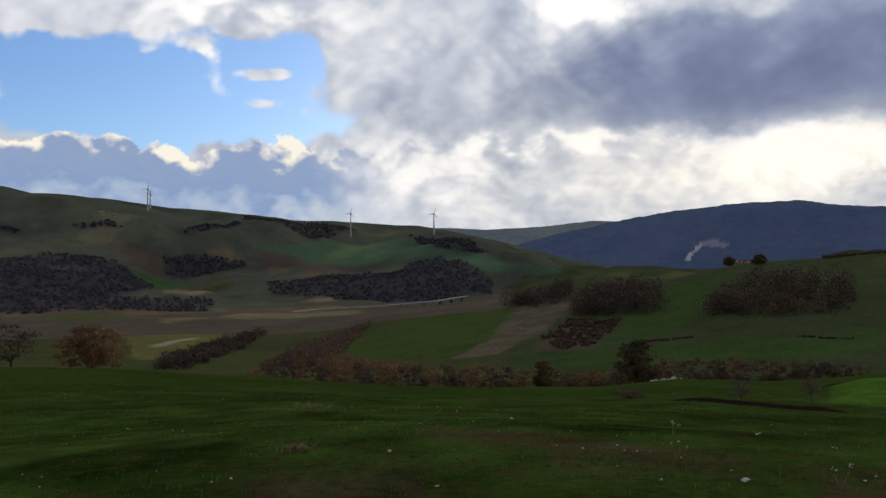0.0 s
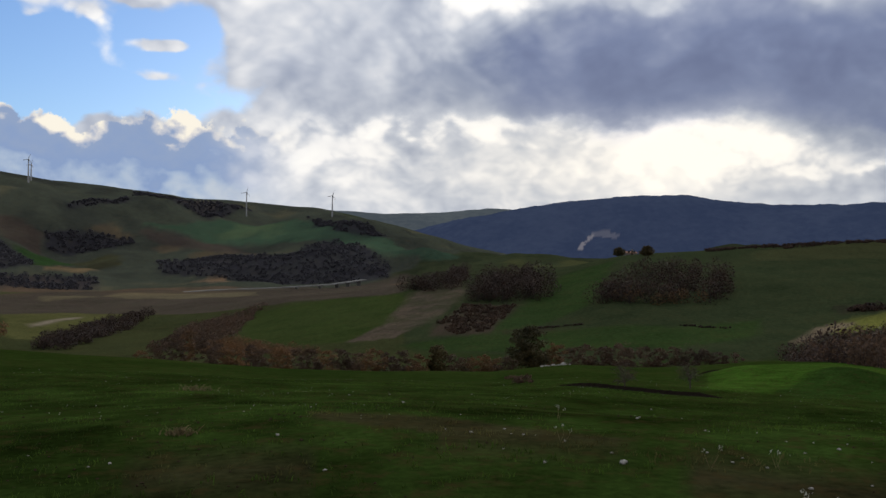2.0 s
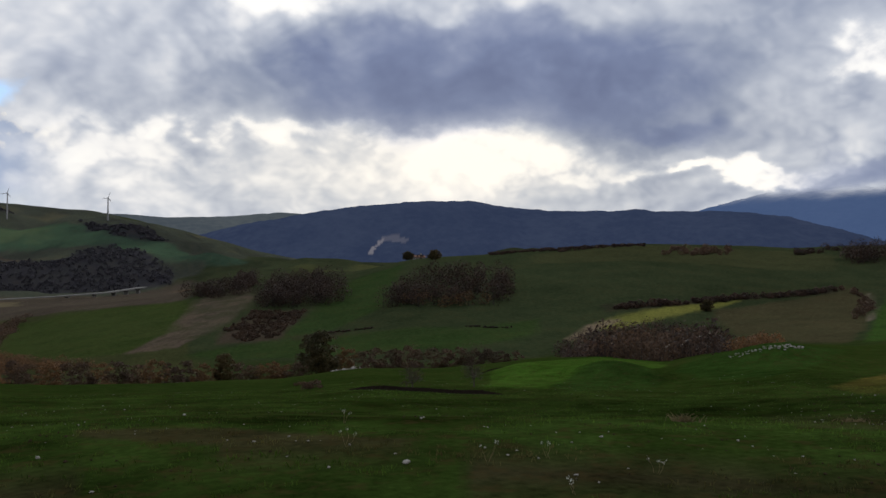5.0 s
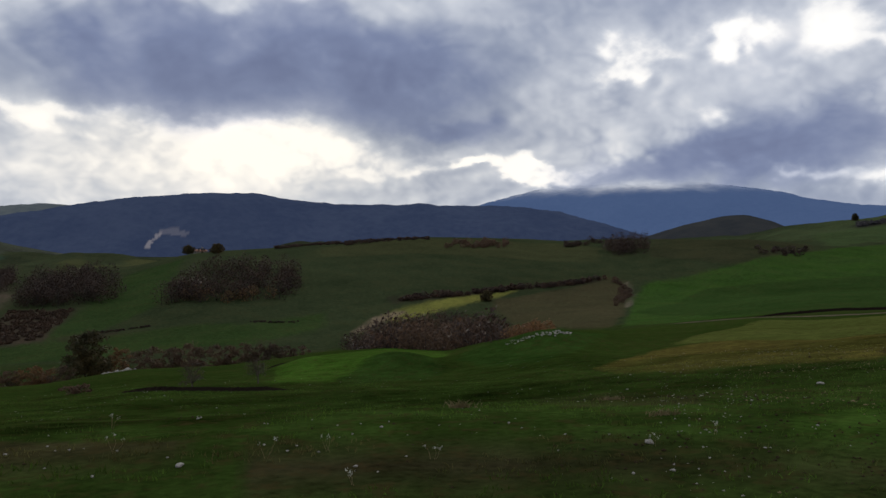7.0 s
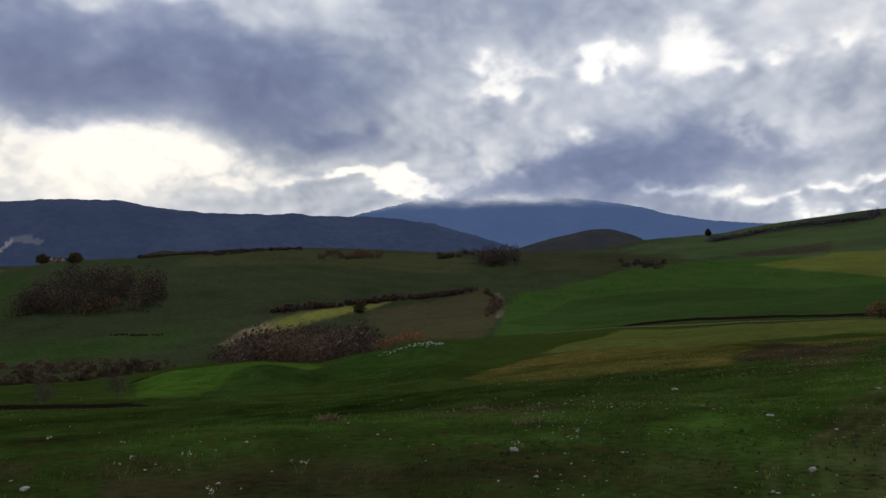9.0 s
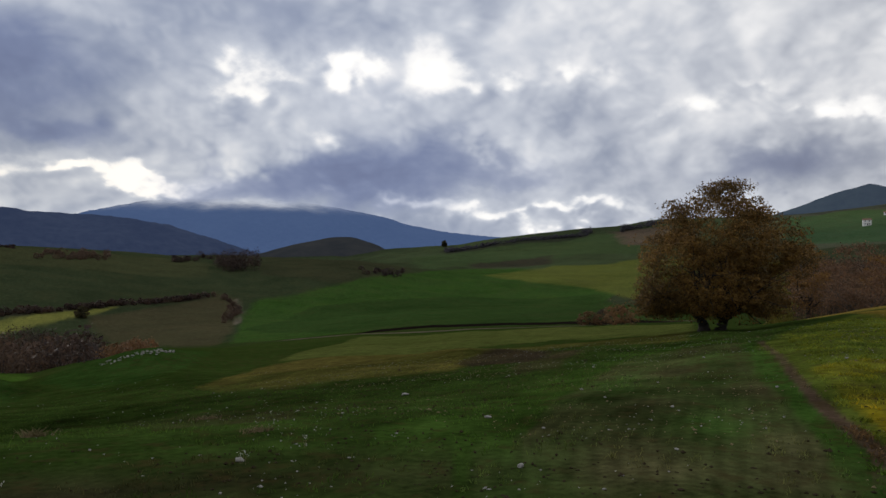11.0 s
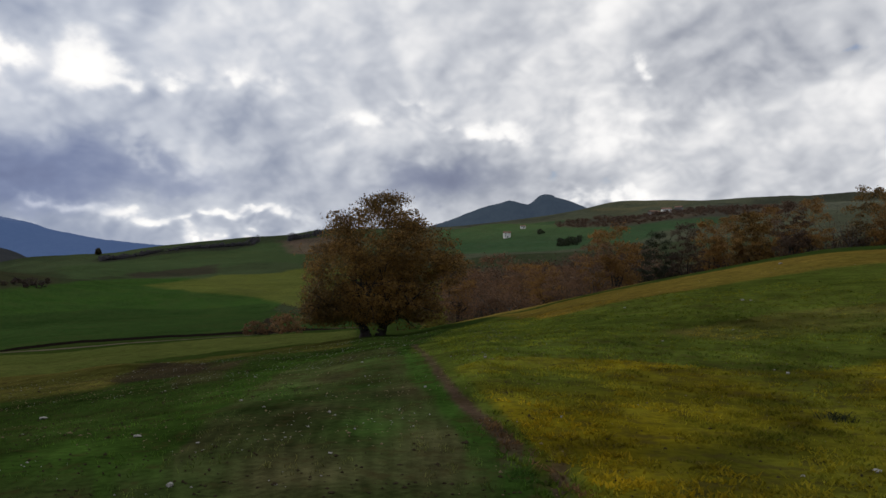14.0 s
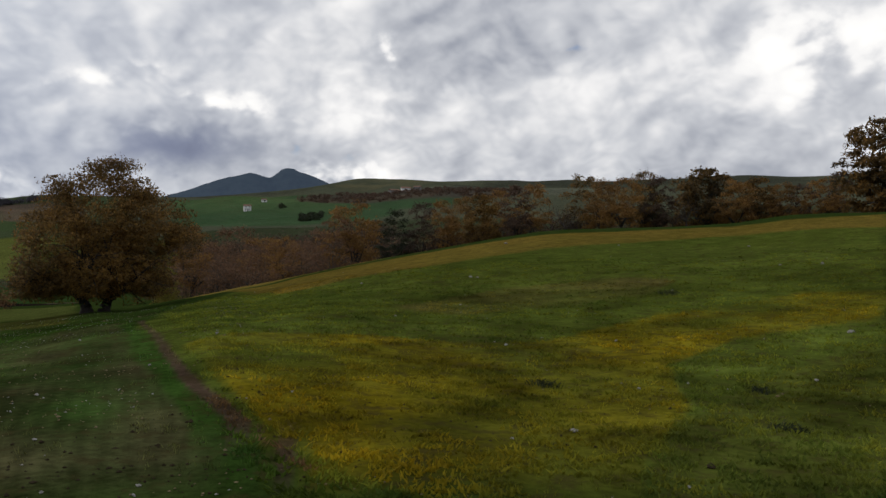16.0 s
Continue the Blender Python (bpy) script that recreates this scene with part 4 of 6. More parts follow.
def grow(rng, tall, wide, girth, bole, limbs, stems=1, droop=0.2):
    """Trunk, limbs and twig ends of a broad tree."""
    trunk, limb_sets, tips = [], [], []

    def branch(p, d, length, rad, level):
        steps = 4 if level < 2 else 3
        for s in range(steps):
            d = d + rng.normal(size=3) * 0.22
            d[2] += 0.05 if level < 2 else -droop * 0.4
            d /= np.linalg.norm(d)
            q = p + d * length / steps
            q[2] = max(q[2], 0.06 * tall)
            r2 = rad * (1 - 0.2 * (s + 1) / 1.2 / steps * 3)
            limb_sets[-1].append((p.copy(), q.copy(), rad, max(r2, 0.006)))
            p, rad = q, max(r2, 0.006)
            if level < 3 and s >= 1:
                for _ in range(2 if level < 2 else 1):
                    side = d + rng.normal(size=3) * 0.75
                    branch(p.copy(), side / np.linalg.norm(side), length * rng.uniform(0.45, 0.7), rad * 0.55, level + 1)
            if level >= 2:
                tips.append(p.copy())
        tips.append(p.copy())

    for k in range(stems):
        off = np.array([(k - (stems - 1) / 2) * girth * 2.6, 0.0, -0.25])
        p = off
        top = bole * tall
        for s in range(4):
            q = off * (1 + 0.15 * s) + np.array([rng.normal() * 0.05 * girth, rng.normal() * 0.05 * girth, 0.25 + top * (s + 1) / 4])
            flare = 1.35 if s == 0 else 1.0
            trunk.append((p.copy(), q.copy(), girth * flare * (1 - 0.08 * s), girth * (1 - 0.08 * (s + 1))))
            p = q
        for b in range(limbs):
            a = 2 * math.pi * (b + rng.uniform(-0.3, 0.3)) / limbs
            out = rng.uniform(0.25, 1.0)
            d = np.array([math.cos(a) * out, math.sin(a) * out, rng.uniform(0.35, 1.1)])
            reach = np.array([wide / 2, wide / 2, tall * (1 - bole)])
            length = 0.62 * 1 / np.linalg.norm(d / np.linalg.norm(d) / reach)
            limb_sets.append([])
            branch(p.copy(), d / np.linalg.norm(d), length, girth * 0.5, 1)
    return trunk, limb_sets, np.array(tips)


def crown_points(rng, tips, tall, wide, low, clumps, per, lump):
    """Leaf places: billowing clumps over an uneven dome and round the twig ends, thickest on their upper sides."""
    k = int(clumps * 0.7)
    g = np.arange(k) + rng.uniform(0, 1, k)
    a = g * 2.39996
    h = (np.arange(k) + 0.5) / k
    h = np.clip(h + rng.normal(size=k) * 0.05, 0.02, 0.98)
    side = 1 + 0.13 * np.sin(2 * a + 1.3) + 0.09 * np.sin(5 * a + 4 * h) + rng.normal(size=k) * 0.1
    prof = np.sqrt(np.clip(1 - np.where(h > 0.4, (h - 0.4) / 0.62, (0.4 - h) / 0.6) ** 2, 0.05, 1))
    rad = (wide / 2 - lump * 0.55) * prof * side * np.where(rng.uniform(0, 1, k) < 0.4, rng.uniform(0.25, 0.8, k), 1.0)
    top = tall - low - lump * 0.6
    dome = np.stack([rad * np.cos(a), rad * np.sin(a), low + lump * 0.3 + h * top], -1)
    near = tips[rng.integers(0, len(tips), clumps - k)].copy()
    level = np.clip((near[:, 2] - low) / top, 0, 0.97)
    near[:, 2] = np.minimum(near[:, 2], low + 0.97 * top)
    most = (wide / 2 - lump * 0.5) * np.sqrt(np.clip(1 - np.where(level > 0.4, (level - 0.4) / 0.62, (0.4 - level) / 0.6) ** 2, 0.05, 1))
    near[:, :2] *= np.minimum(1, most / (np.hypot(near[:, 0], near[:, 1]) + 1e-6))[:, None]
    c = np.concatenate([dome, near])
    size = lump * rng.uniform(0.6, 1.25, len(c))
    d = rng.normal(size=(len(c), per, 3))
    d /= np.linalg.norm(d, axis=2)[..., None]
    d[..., 2] = np.where(d[..., 2] < -0.35, -d[..., 2] * 0.6, d[..., 2])
    d *= (0.45 + 0.6 * rng.uniform(0, 1, (len(c), per, 1)) ** 0.6) * (1 + 0.12 * rng.normal(size=(len(c), per, 1)))
    pts = c[:, None] + d * size[:, None, None] * np.array([1, 1, 0.85])
    whole = np.stack([c[:, 0], c[:, 1], c[:, 2] - tall * 0.35], -1) / (wide / 2)
    out = d / (np.linalg.norm(d, axis=2)[..., None] + 1e-9) + whole[:, None] * 0.7
    return pts.reshape(-1, 3), out.reshape(-1, 3)


def tree(name, at, tall, wide, leaf_mat, label, seed, clumps=40, per=90, leaf=0.11, girth=None, stems=1, limbs=6, bole=0.2,
         low=0.12, lump=0.7, group="", category="tree", bark=None):
    rng = np.random.default_rng(seed)
    girth = girth or tall * 0.035
    ob = thing(name, at, label, category, group)
    trunk, limb_sets, tips = grow(rng, tall, wide, girth, bole, limbs, stems)
    part("trunk", tubes("trunk", trunk, bark or BARK, 9), ob)
    for pieces in limb_sets:
        part("limb", tubes("limb", pieces, bark or BARK, 3), ob)
    if clumps:
        pts, out = crown_points(rng, tips, tall, wide, low * tall, clumps, per, lump)
        above = pts[:, 2] > 0.03 * tall
        part("crown", leaves("crown", pts[above], leaf, rng, leaf_mat, out[above]), ob)
    return ob


def seed_of(*numbers):
    return int(sum(abs(v) * k for v, k in zip(numbers, (101.0, 37.0, 1013.0, 577.0)))) % 99991


def planted(name, mat, az, r, tall, wide, label, group, **more):
    seed = seed_of(az, r, tall, wide)
    return tree(name, spot(az, r), tall, wide, mat, label, seed, group=group, **more)


def leafy(r, tall, wide, full=1.0):
    """Clumps and leaf size that suit a crown at that distance."""
    leaf = 0.0008 * r + 0.012
    lump = 0.11 * min(tall, wide) + 0.12
    clumps = int(10 + 0.82 * tall * wide / lump ** 2)
    per = full * 2.6 * lump ** 2
    leaf = max(leaf, 0.7 * math.sqrt(per / 84))
    per = int(np.clip(per / leaf ** 2, 24, 84))
    return dict(clumps=clumps, per=per, leaf=leaf, lump=lump)


def rust_tree(az, r, tall, wide, label, group=""):
    planted("autumn_tree", RUST_LEAF, az, r, tall, wide, label, group, low=0.16, **leafy(r, tall, wide, 1.5))


def dark_rust_tree(az, r, tall, wide, label, group=""):
    more = leafy(r, tall, wide, 2.0)
    more["clumps"] = int(more["clumps"] * 2.0)
    planted("autumn_tree", BRUSH_LEAF, az, r, tall, wide, label, group, low=0.02, **more)


def rust_oak(az, r, tall, wide, label, group=""):
    more = leafy(r, tall, wide, 2.3)
    more["clumps"] = int(more["clumps"] * 1.7)
    planted("oak_tree", OAK_LEAF, az, r, tall, wide, label, group, low=0.06, stems=2, **more)


def dark_oak(az, r, tall, wide, label, group=""):
    planted("oak_tree", OAK_LEAF, az, r, tall, wide, label, group, low=0.12, **leafy(r, tall, wide, 1.6))


def dull_tree(az, r, tall, wide, label, group=""):
    planted("autumn_tree", DULL_LEAF, az, r, tall, wide, label, group, low=0.12, **leafy(r, tall, wide))


def olive_tree(az, r, tall, wide, label, group=""):
    more = leafy(r, tall, wide, 2.4)
    more["clumps"] = int(more["clumps"] * 2.2)
    planted("small_tree", OLIVE_LEAF, az, r, tall, wide, label, group, low=0.0, bole=0.08, **more)


def green_tree(az, r, tall, wide, label, group=""):
    planted("evergreen_tree", GREEN_LEAF, az, r, tall, wide, label, group, low=0.03, **leafy(r, tall, wide, 1.8))


def pink_tree(az, r, tall, wide, label, group=""):
    more = leafy(r, tall, wide, 0.9)
    planted("leafless_tree", PINK_LEAF, az, r, tall, wide, label, group, low=0.1, limbs=9, bark=TWIG, bole=0.1, **more)


def half_bare_tree(az, r, tall, wide, label, group=""):
    more = leafy(r, tall, wide, 0.3)
    planted("half_bare_tree", DARK_LEAF, az, r, tall, wide, label, group, low=0.15, limbs=8, **more)


def bare_tree(az, r, tall, wide, label, group=""):
    planted("leafless_tree", DULL_LEAF, az, r, tall, wide, label, group, limbs=9, clumps=0, bark=TWIG, girth=0.12, bole=0.25)


def bush(name, mat, az, r, tall, wide, label, group):
    more = leafy(r, tall, wide, 1.1)
    planted(name, mat, az, r, tall, wide, label, group, low=0.0, bole=0.06, girth=0.05, limbs=4, category="bush", **more)


def rust_bush(az, r, tall, wide, label, group=""):
    bush("autumn_bush", BRUSH_LEAF, az, r, tall, wide, label, group)


def dull_bush(az, r, tall, wide, label, group=""):
    bush("leafless_bush", DULL_LEAF, az, r, tall, wide, label, group)


def yellow_bush(az, r, tall, wide, label, group=""):
    bush("yellow_bush", YELLOW_LEAF, az, r, tall, wide, label, group)


def sapling(az, r, tall, wide, label, group=""):
    planted("sapling", DULL_LEAF, az, r, tall * 1.45, wide * 1.1, label, group, low=0.22, limbs=12, bark=TWIG, girth=0.03, bole=0.2, clumps=34,
            per=26, leaf=0.018, lump=0.3)


def thicket(name, label, mat, outline, tall, step, spray):
    """Crowded shrubs over a plan outline, too many to count."""
    xs, ys = [p[0] for p in outline], [p[1] for p in outline]
    rng = np.random.default_rng(seed_of(xs[0], ys[0], tall, step))
    step *= 0.9
    area = abs(sum(xs[i] * ys[i - 1] - xs[i - 1] * ys[i] for i in range(len(xs)))) / 2
    box = (max(xs) - min(xs)) * (max(ys) - min(ys))
    n = int(min(1200, max(5, area / step ** 2)) * box / max(area, 1))
    x, y = rng.uniform(min(xs), max(xs), n), rng.uniform(min(ys), max(ys), n)
    ok = inside(x, y, outline)
    x, y = x[ok], y[ok]
    if len(x) < 3:
        x, y = np.array(xs[:4], float), np.array(ys[:4], float)
    z = height(np.degrees(np.arctan2(-x, y)), np.hypot(x, y))
    h = tall * np.clip(rng.lognormal(-0.15, 0.24, len(x)), 0.45, 1.25)
    w = np.minimum(step * 1.1, h * 0.95) * rng.uniform(0.7, 1.3, len(x))
    fine = spray * 0.5
    per = int(np.clip(1.5 * tall * step / fine ** 2, 36, np.clip(26000 / len(x), 36, 170)))
    d = rng.normal(size=(len(x), per, 3))
    d /= np.linalg.norm(d, axis=2)[..., None]
    d *= rng.uniform(0.5, 1.0, (len(x), per, 1)) ** 0.6 * (1 + 0.09 * rng.normal(size=(len(x), per, 1)))
    narrow = 1 - 0.25 * np.clip(d[..., 2:3], 0, 1.2)
    d = d * np.concatenate([narrow, narrow, np.ones_like(narrow)], 2)
    c = np.stack([x, y, z + h * 0.48], -1)[:, None] + d * np.stack([w * 0.75, w * 0.75, h * 0.54], -1)[:, None]
    crown = leaves(name, c.reshape(-1, 3), fine * (1.05 if per > 120 else 1.4), rng, mat, (d + np.array([0, 0, 0.5])).reshape(-1, 3), 0.35, 0.5)
    ob = tagged(new(name, crown), label, "thicket", kind="stuff")
    stems = [(np.array([a, b, e - 0.3]), np.array([a + rng.normal() * 0.2, b + rng.normal() * 0.2, e + t * 0.6]), 0.04 * t / 3, 0.015 * t / 3)
             for a, b, e, t in zip(x, y, z, h)]
    tagged(part("stems", tubes("stems", stems, BARK, 4), ob), kind="stuff")
    return ob


def spreading_oak(at, label, face):
    """A broad old oak with two trunks: its crown is heaped clumps over several limb masses, with a skirt near the ground."""
    rng = np.random.default_rng(11)
    ob = thing("oak_tree", at, label, "tree", "", face)
    trunk, limb_sets, tips = grow(rng, 6.6, 7.6, 0.3, 0.1, 9, 2)
    part("trunk", tubes("trunk", trunk, BARK, 11), ob)
    for pieces in limb_sets:
        part("limb", tubes("limb", pieces, BARK, 5), ob)
    # limb masses: aside, height, half width, half depth, half height, clumps
    masses = [(0.3, 4.9, 2.8, 2.8, 2.45, 150), (-1.6, 3.5, 2.3, 2.6, 2.3, 100), (2.3, 4.5, 2.1, 2.3, 1.8, 85), (-2.0, 1.9, 1.5, 2.0, 1.2, 46),
              (1.8, 2.3, 1.6, 2.0, 1.3, 46), (0.0, 2.7, 2.3, 2.5, 1.9, 60), (-1.7, 6.0, 0.6, 0.6, 0.6, 9), (3.8, 3.5, 1.1, 1.4, 1.0, 26),
              (0.7, 6.9, 0.9, 0.9, 0.6, 14), (-2.5, 1.3, 1.3, 1.8, 0.7, 40), (2.3, 1.5, 1.3, 1.8, 0.8, 34), (0.0, 1.45, 2.0, 2.4, 0.7, 50)]
    pts, outs = [], []
    for cx, cz, rx, ry, rz, n in masses:
        d = rng.normal(size=(n, 3))
        d /= np.linalg.norm(d, axis=1)[:, None]
        c = np.array([cx, 0, cz]) + d * np.array([rx, ry, rz]) * rng.uniform(0.62, 1.0, (n, 1))
        c = c[c[:, 2] > 0.55]
        for p in c:
            size, k = rng.uniform(0.32, 0.72), int(rng.uniform(80, 160))
            e = rng.normal(size=(k, 3))
            e /= np.linalg.norm(e, axis=1)[:, None]
            e *= rng.uniform(0.35, 1.0, (k, 1)) ** 0.5 * (1 + 0.15 * rng.normal(size=(k, 1)))
            pts.append(p + e * size * np.array([1.15, 1.15, 0.6]))
            outs.append(e + (p - np.array([0.2, 0, 2.6])) / 3.0 + np.array([0, 0, 0.3]))
    # loose sprays at twig ends that stand out of the crown
    loose = tips[rng.integers(0, len(tips), 260)]
    e = rng.normal(size=(260, 14, 3)) * 0.16
    pts.append((loose[:, None] + e).reshape(-1, 3))
    outs.append((loose[:, None] - np.array([0, 0, 2.5]) + e * 4).reshape(-1, 3))
    pts, outs = np.concatenate(pts), np.concatenate(outs)
    pts[:, 2] = np.where(pts[:, 2] < 0.35, 0.35 + rng.uniform(0, 0.4, len(pts)), pts[:, 2])
    part("crown", leaves("crown", pts, 0.062, rng, OAK_LEAF, outs), ob)
    return ob


OAK_AT = spot(-80.3, 44)
# the crown's broad side faces the path of the tractor
spreading_oak(OAK_AT, "large solitary autumn oak with brown leaves and two trunks", radians(-80.3))


def sector(name, label, mat, az0, az1, r0, r1, tall, step, spray):
    """A thicket over a stretch of headings and distances."""
    outline = [tuple(spot(a, r).xy) for a, r in ((az0, r0), ((az0 + az1) / 2, r0), (az1, r0), (az1, r1), ((az0 + az1) / 2, r1), (az0, r1))]
    return thicket(name, label, mat, outline, tall, step, spray)


sector("scrub", "pinkish-brown scrub in the hollow behind the oak", PINK_LEAF, -83.5, -91, 95, 125, 4.2, 2.6, 0.2)
sector("scrub", "rusty scrub in the hollow behind the oak", BRUSH_LEAF, -88, -96.5, 112, 135, 4.8, 2.8, 0.22)
sector("scrub", "rusty hedge along the field edge", BRUSH_LEAF, -98, -108, 97, 106, 5.2, 2.4, 0.2)
sector("scrub", "grey-brown hedge along the field edge", DULL_LEAF, -96.5, -104, 100, 110, 5.0, 2.6, 0.2)
sector("scrub", "dark undergrowth below the hedgerow trees", DARK_LEAF, -98, -116, 91, 97, 3.2, 2.0, 0.16)
sector("scrub", "pinkish-brown leafless thicket filling the hollow", PINK_LEAF, -84.5, -97.5, 126, 165, 6.0, 5.0, 0.3)
sector("scrub", "rusty bushes among the scrub of the hollow", BRUSH_LEAF, -85.0, -97.0, 140, 205, 7.0, 7.0, 0.34)
sector("scrub", "dull brown woodland beyond the hollow", DULL_LEAF, -84.0, -99.5, 230, 400, 8.0, 6.5, 0.6)
sector("scrub", "dark brown thicket behind the spreading trees", DULL_LEAF, -93, -100, 104, 120, 5.4, 2.8, 0.24)
sector("scrub", "dense dark rusty hedge on the field's crest", BRUSH_LEAF, -105, -113, 100, 108, 5.8, 2.6, 0.22)
sector("scrub", "dense brown hedge on the field's crest", DULL_LEAF, -103, -117, 98, 104, 4.6, 2.6, 0.2)
sector("scrub", "dense rusty hedge on the field's crest", BRUSH_LEAF, -112, -119, 98, 106, 5.0, 2.6, 0.22)
sector("scrub", "rusty undergrowth below the hedgerow trees", BRUSH_LEAF, -117, -133, 94, 104, 3.4, 2.2, 0.17)


# ---- single trees and bushes: heading, distance, height, width ----
half_bare_tree(27.4, 78, 3.7, 4.6, "dark half-bare tree at the edge of the green field")
dark_rust_tree(22.9, 76, 3.6, 5.2, "round rust-orange autumn tree at the field edge")
olive_tree(-12.9, 94, 5.5, 4.6, "dense dark olive bush beside pale boulders")
rust_bush(-14.8, 96, 3.6, 2.6, "small orange bush beside a dark bush")
rust_bush(-9.7, 88, 2.1, 2.9, "small orange bush behind the field brow")
olive_tree(-6.7, 92, 3.5, 2.1, "small dark bush in the hedge behind the brow")
rust_bush(12.9, 93, 2.5, 2.6, "rusty autumn bush in the hedge behind the brow", "hedge behind the brow")
dull_bush(11.8, 100, 4.8, 2.9, "grey-brown leafless bush in the hedge behind the brow", "hedge behind the brow")
dull_bush(10.8, 91, 4.3, 2.6, "grey-brown leafless bush in the hedge behind the brow", "hedge behind the brow")
rust_bush(9.9, 98, 5.9, 2.8, "rusty autumn bush in the hedge behind the brow", "hedge behind the brow")
dull_bush(8.9, 89, 3.9, 2.6, "grey-brown leafless bush in the hedge behind the brow", "hedge behind the brow")
dull_bush(8.0, 96, 4.3, 2.8, "grey-brown leafless bush in the hedge behind the brow", "hedge behind the brow")
rust_bush(7.1, 87, 3.2, 2.6, "rusty autumn bush in the hedge behind the brow", "hedge behind the brow")
dull_bush(6.1, 94, 3.9, 2.8, "grey-brown leafless bush in the hedge behind the brow", "hedge behind the brow")
dull_bush(5.1, 101, 4.6, 3.0, "grey-brown leafless bush in the hedge behind the brow", "hedge behind the brow")
rust_bush(4.0, 92, 3.4, 2.7, "rusty autumn bush in the hedge behind the brow", "hedge behind the brow")
dull_bush(3.0, 99, 4.2, 2.9, "grey-brown leafless bush in the hedge behind the brow", "hedge behind the brow")
dull_bush(1.9, 90, 3.0, 2.7, "grey-brown leafless bush in the hedge behind the brow", "hedge behind the brow")
rust_bush(0.9, 97, 3.6, 2.9, "rusty autumn bush in the hedge behind the brow", "hedge behind the brow")
dull_bush(-0.2, 88, 2.7, 2.6, "grey-brown leafless bush in the hedge behind the brow", "hedge behind the brow")
dull_bush(-1.3, 95, 3.1, 2.8, "grey-brown leafless bush in the hedge behind the brow", "hedge behind the brow")
rust_bush(-2.4, 86, 2.6, 2.6, "rusty autumn bush in the hedge behind the brow", "hedge behind the brow")
dull_bush(-3.4, 93, 2.8, 2.8, "grey-brown leafless bush in the hedge behind the brow", "hedge behind the brow")
dull_bush(-4.4, 100, 3.8, 3.0, "grey-brown leafless bush in the hedge behind the brow", "hedge behind the brow")
rust_bush(-5.4, 91, 2.4, 2.7, "rusty autumn bush in the hedge behind the brow", "hedge behind the brow")
dull_bush(-7.6, 98, 3.1, 2.9, "grey-brown leafless bush in the hedge behind the brow", "hedge behind the brow")
dull_bush(-8.6, 89, 1.9, 2.6, "grey-brown leafless bush in the hedge behind the brow", "hedge behind the brow")
rust_bush(-10.6, 96, 2.4, 2.8, "rusty autumn bush in the hedge behind the brow", "hedge behind the brow")
dull_bush(-11.5, 87, 1.7, 2.5, "grey-brown leafless bush in the hedge behind the brow", "hedge behind the brow")
dull_bush(-15.8, 111, 4.6, 3.5, "grey-brown leafless bush in the hedge behind the brow", "hedge behind the brow")
dull_bush(-16.8, 108, 4.8, 3.4, "grey-brown leafless bush in the hedge behind the brow", "hedge behind the brow")
dull_bush(-17.8, 108, 4.4, 3.3, "grey-brown leafless bush in the hedge behind the brow", "hedge behind the brow")
dull_bush(-18.8, 108, 4.8, 3.3, "grey-brown leafless bush in the hedge behind the brow", "hedge behind the brow")
dull_bush(-19.7, 108, 4.2, 3.2, "grey-brown leafless bush in the hedge behind the brow", "hedge behind the brow")
dull_bush(-20.7, 108, 4.4, 3.2, "grey-brown leafless bush in the hedge behind the brow", "hedge behind the brow")
dull_bush(-21.6, 108, 4.0, 3.2, "grey-brown leafless bush in the hedge behind the brow", "hedge behind the brow")
dull_bush(-22.6, 108, 4.1, 3.1, "grey-brown leafless bush in the hedge behind the brow", "hedge behind the brow")
dull_bush(-23.5, 108, 3.5, 3.1, "grey-brown leafless bush in the hedge behind the brow", "hedge behind the brow")
dull_bush(-24.4, 108, 3.4, 3.0, "grey-brown leafless bush in the hedge behind the brow", "hedge behind the brow")
dull_bush(-25.3, 108, 2.9, 3.0, "grey-brown leafless bush in the hedge behind the brow", "hedge behind the brow")
dull_bush(-26.2, 108, 2.6, 2.9, "grey-brown leafless bush in the hedge behind the brow", "hedge behind the brow")
sapling(-19.3, 32, 1.2, 0.8, "slender leafless sapling beside the ditch")
sapling(-23.5, 35, 1.4, 0.9, "slender leafless sapling beside the ditch")
dull_bush(-12.4, 35, 0.3, 1.2, "low dark bush on the green field")
olive_tree(-39.0, 236, 3.0, 3.5, "small round tree on the pale strip")
olive_tree(-20.8, 343, 3.8, 5.2, "small dark tree on the crest of the spur")
olive_tree(-19.0, 366, 3.6, 4.6, "small dark tree on the crest of the spur")
olive_tree(-62.5, 1032, 7.5, 6.8, "small lone tree on the far hillside")
yellow_bush(-84.3, 84, 6.6, 3.0, "yellow-green bush behind the oak")
rust_bush(-74.5, 82, 1.9, 3.9, "low orange bush beside the lane")
rust_bush(-72.4, 86, 1.5, 3.0, "low orange bush beside the lane")
dull_bush(-73.3, 88, 1.7, 2.4, "low brown bush beside the lane")
pink_tree(-89.0, 84, 7.6, 8.1, "wide leafless pinkish-brown tree below the oak")
pink_tree(-87.6, 104, 6.4, 6.2, "leafless pinkish-brown tree in the hollow")
rust_tree(-92.0, 108, 6.8, 5.8, "rusty autumn tree in the hollow")
pink_tree(-93.6, 98, 5.8, 6.0, "leafless pinkish-brown tree in the hollow")
rust_tree(-90.4, 126, 7.4, 6.4, "rusty autumn tree in the hollow")
rust_tree(-86.1, 100, 8.8, 5.6, "rusty tree behind the oak")
pink_tree(-95.4, 86, 7.0, 6.3, "half-bare pinkish tree at the field edge")
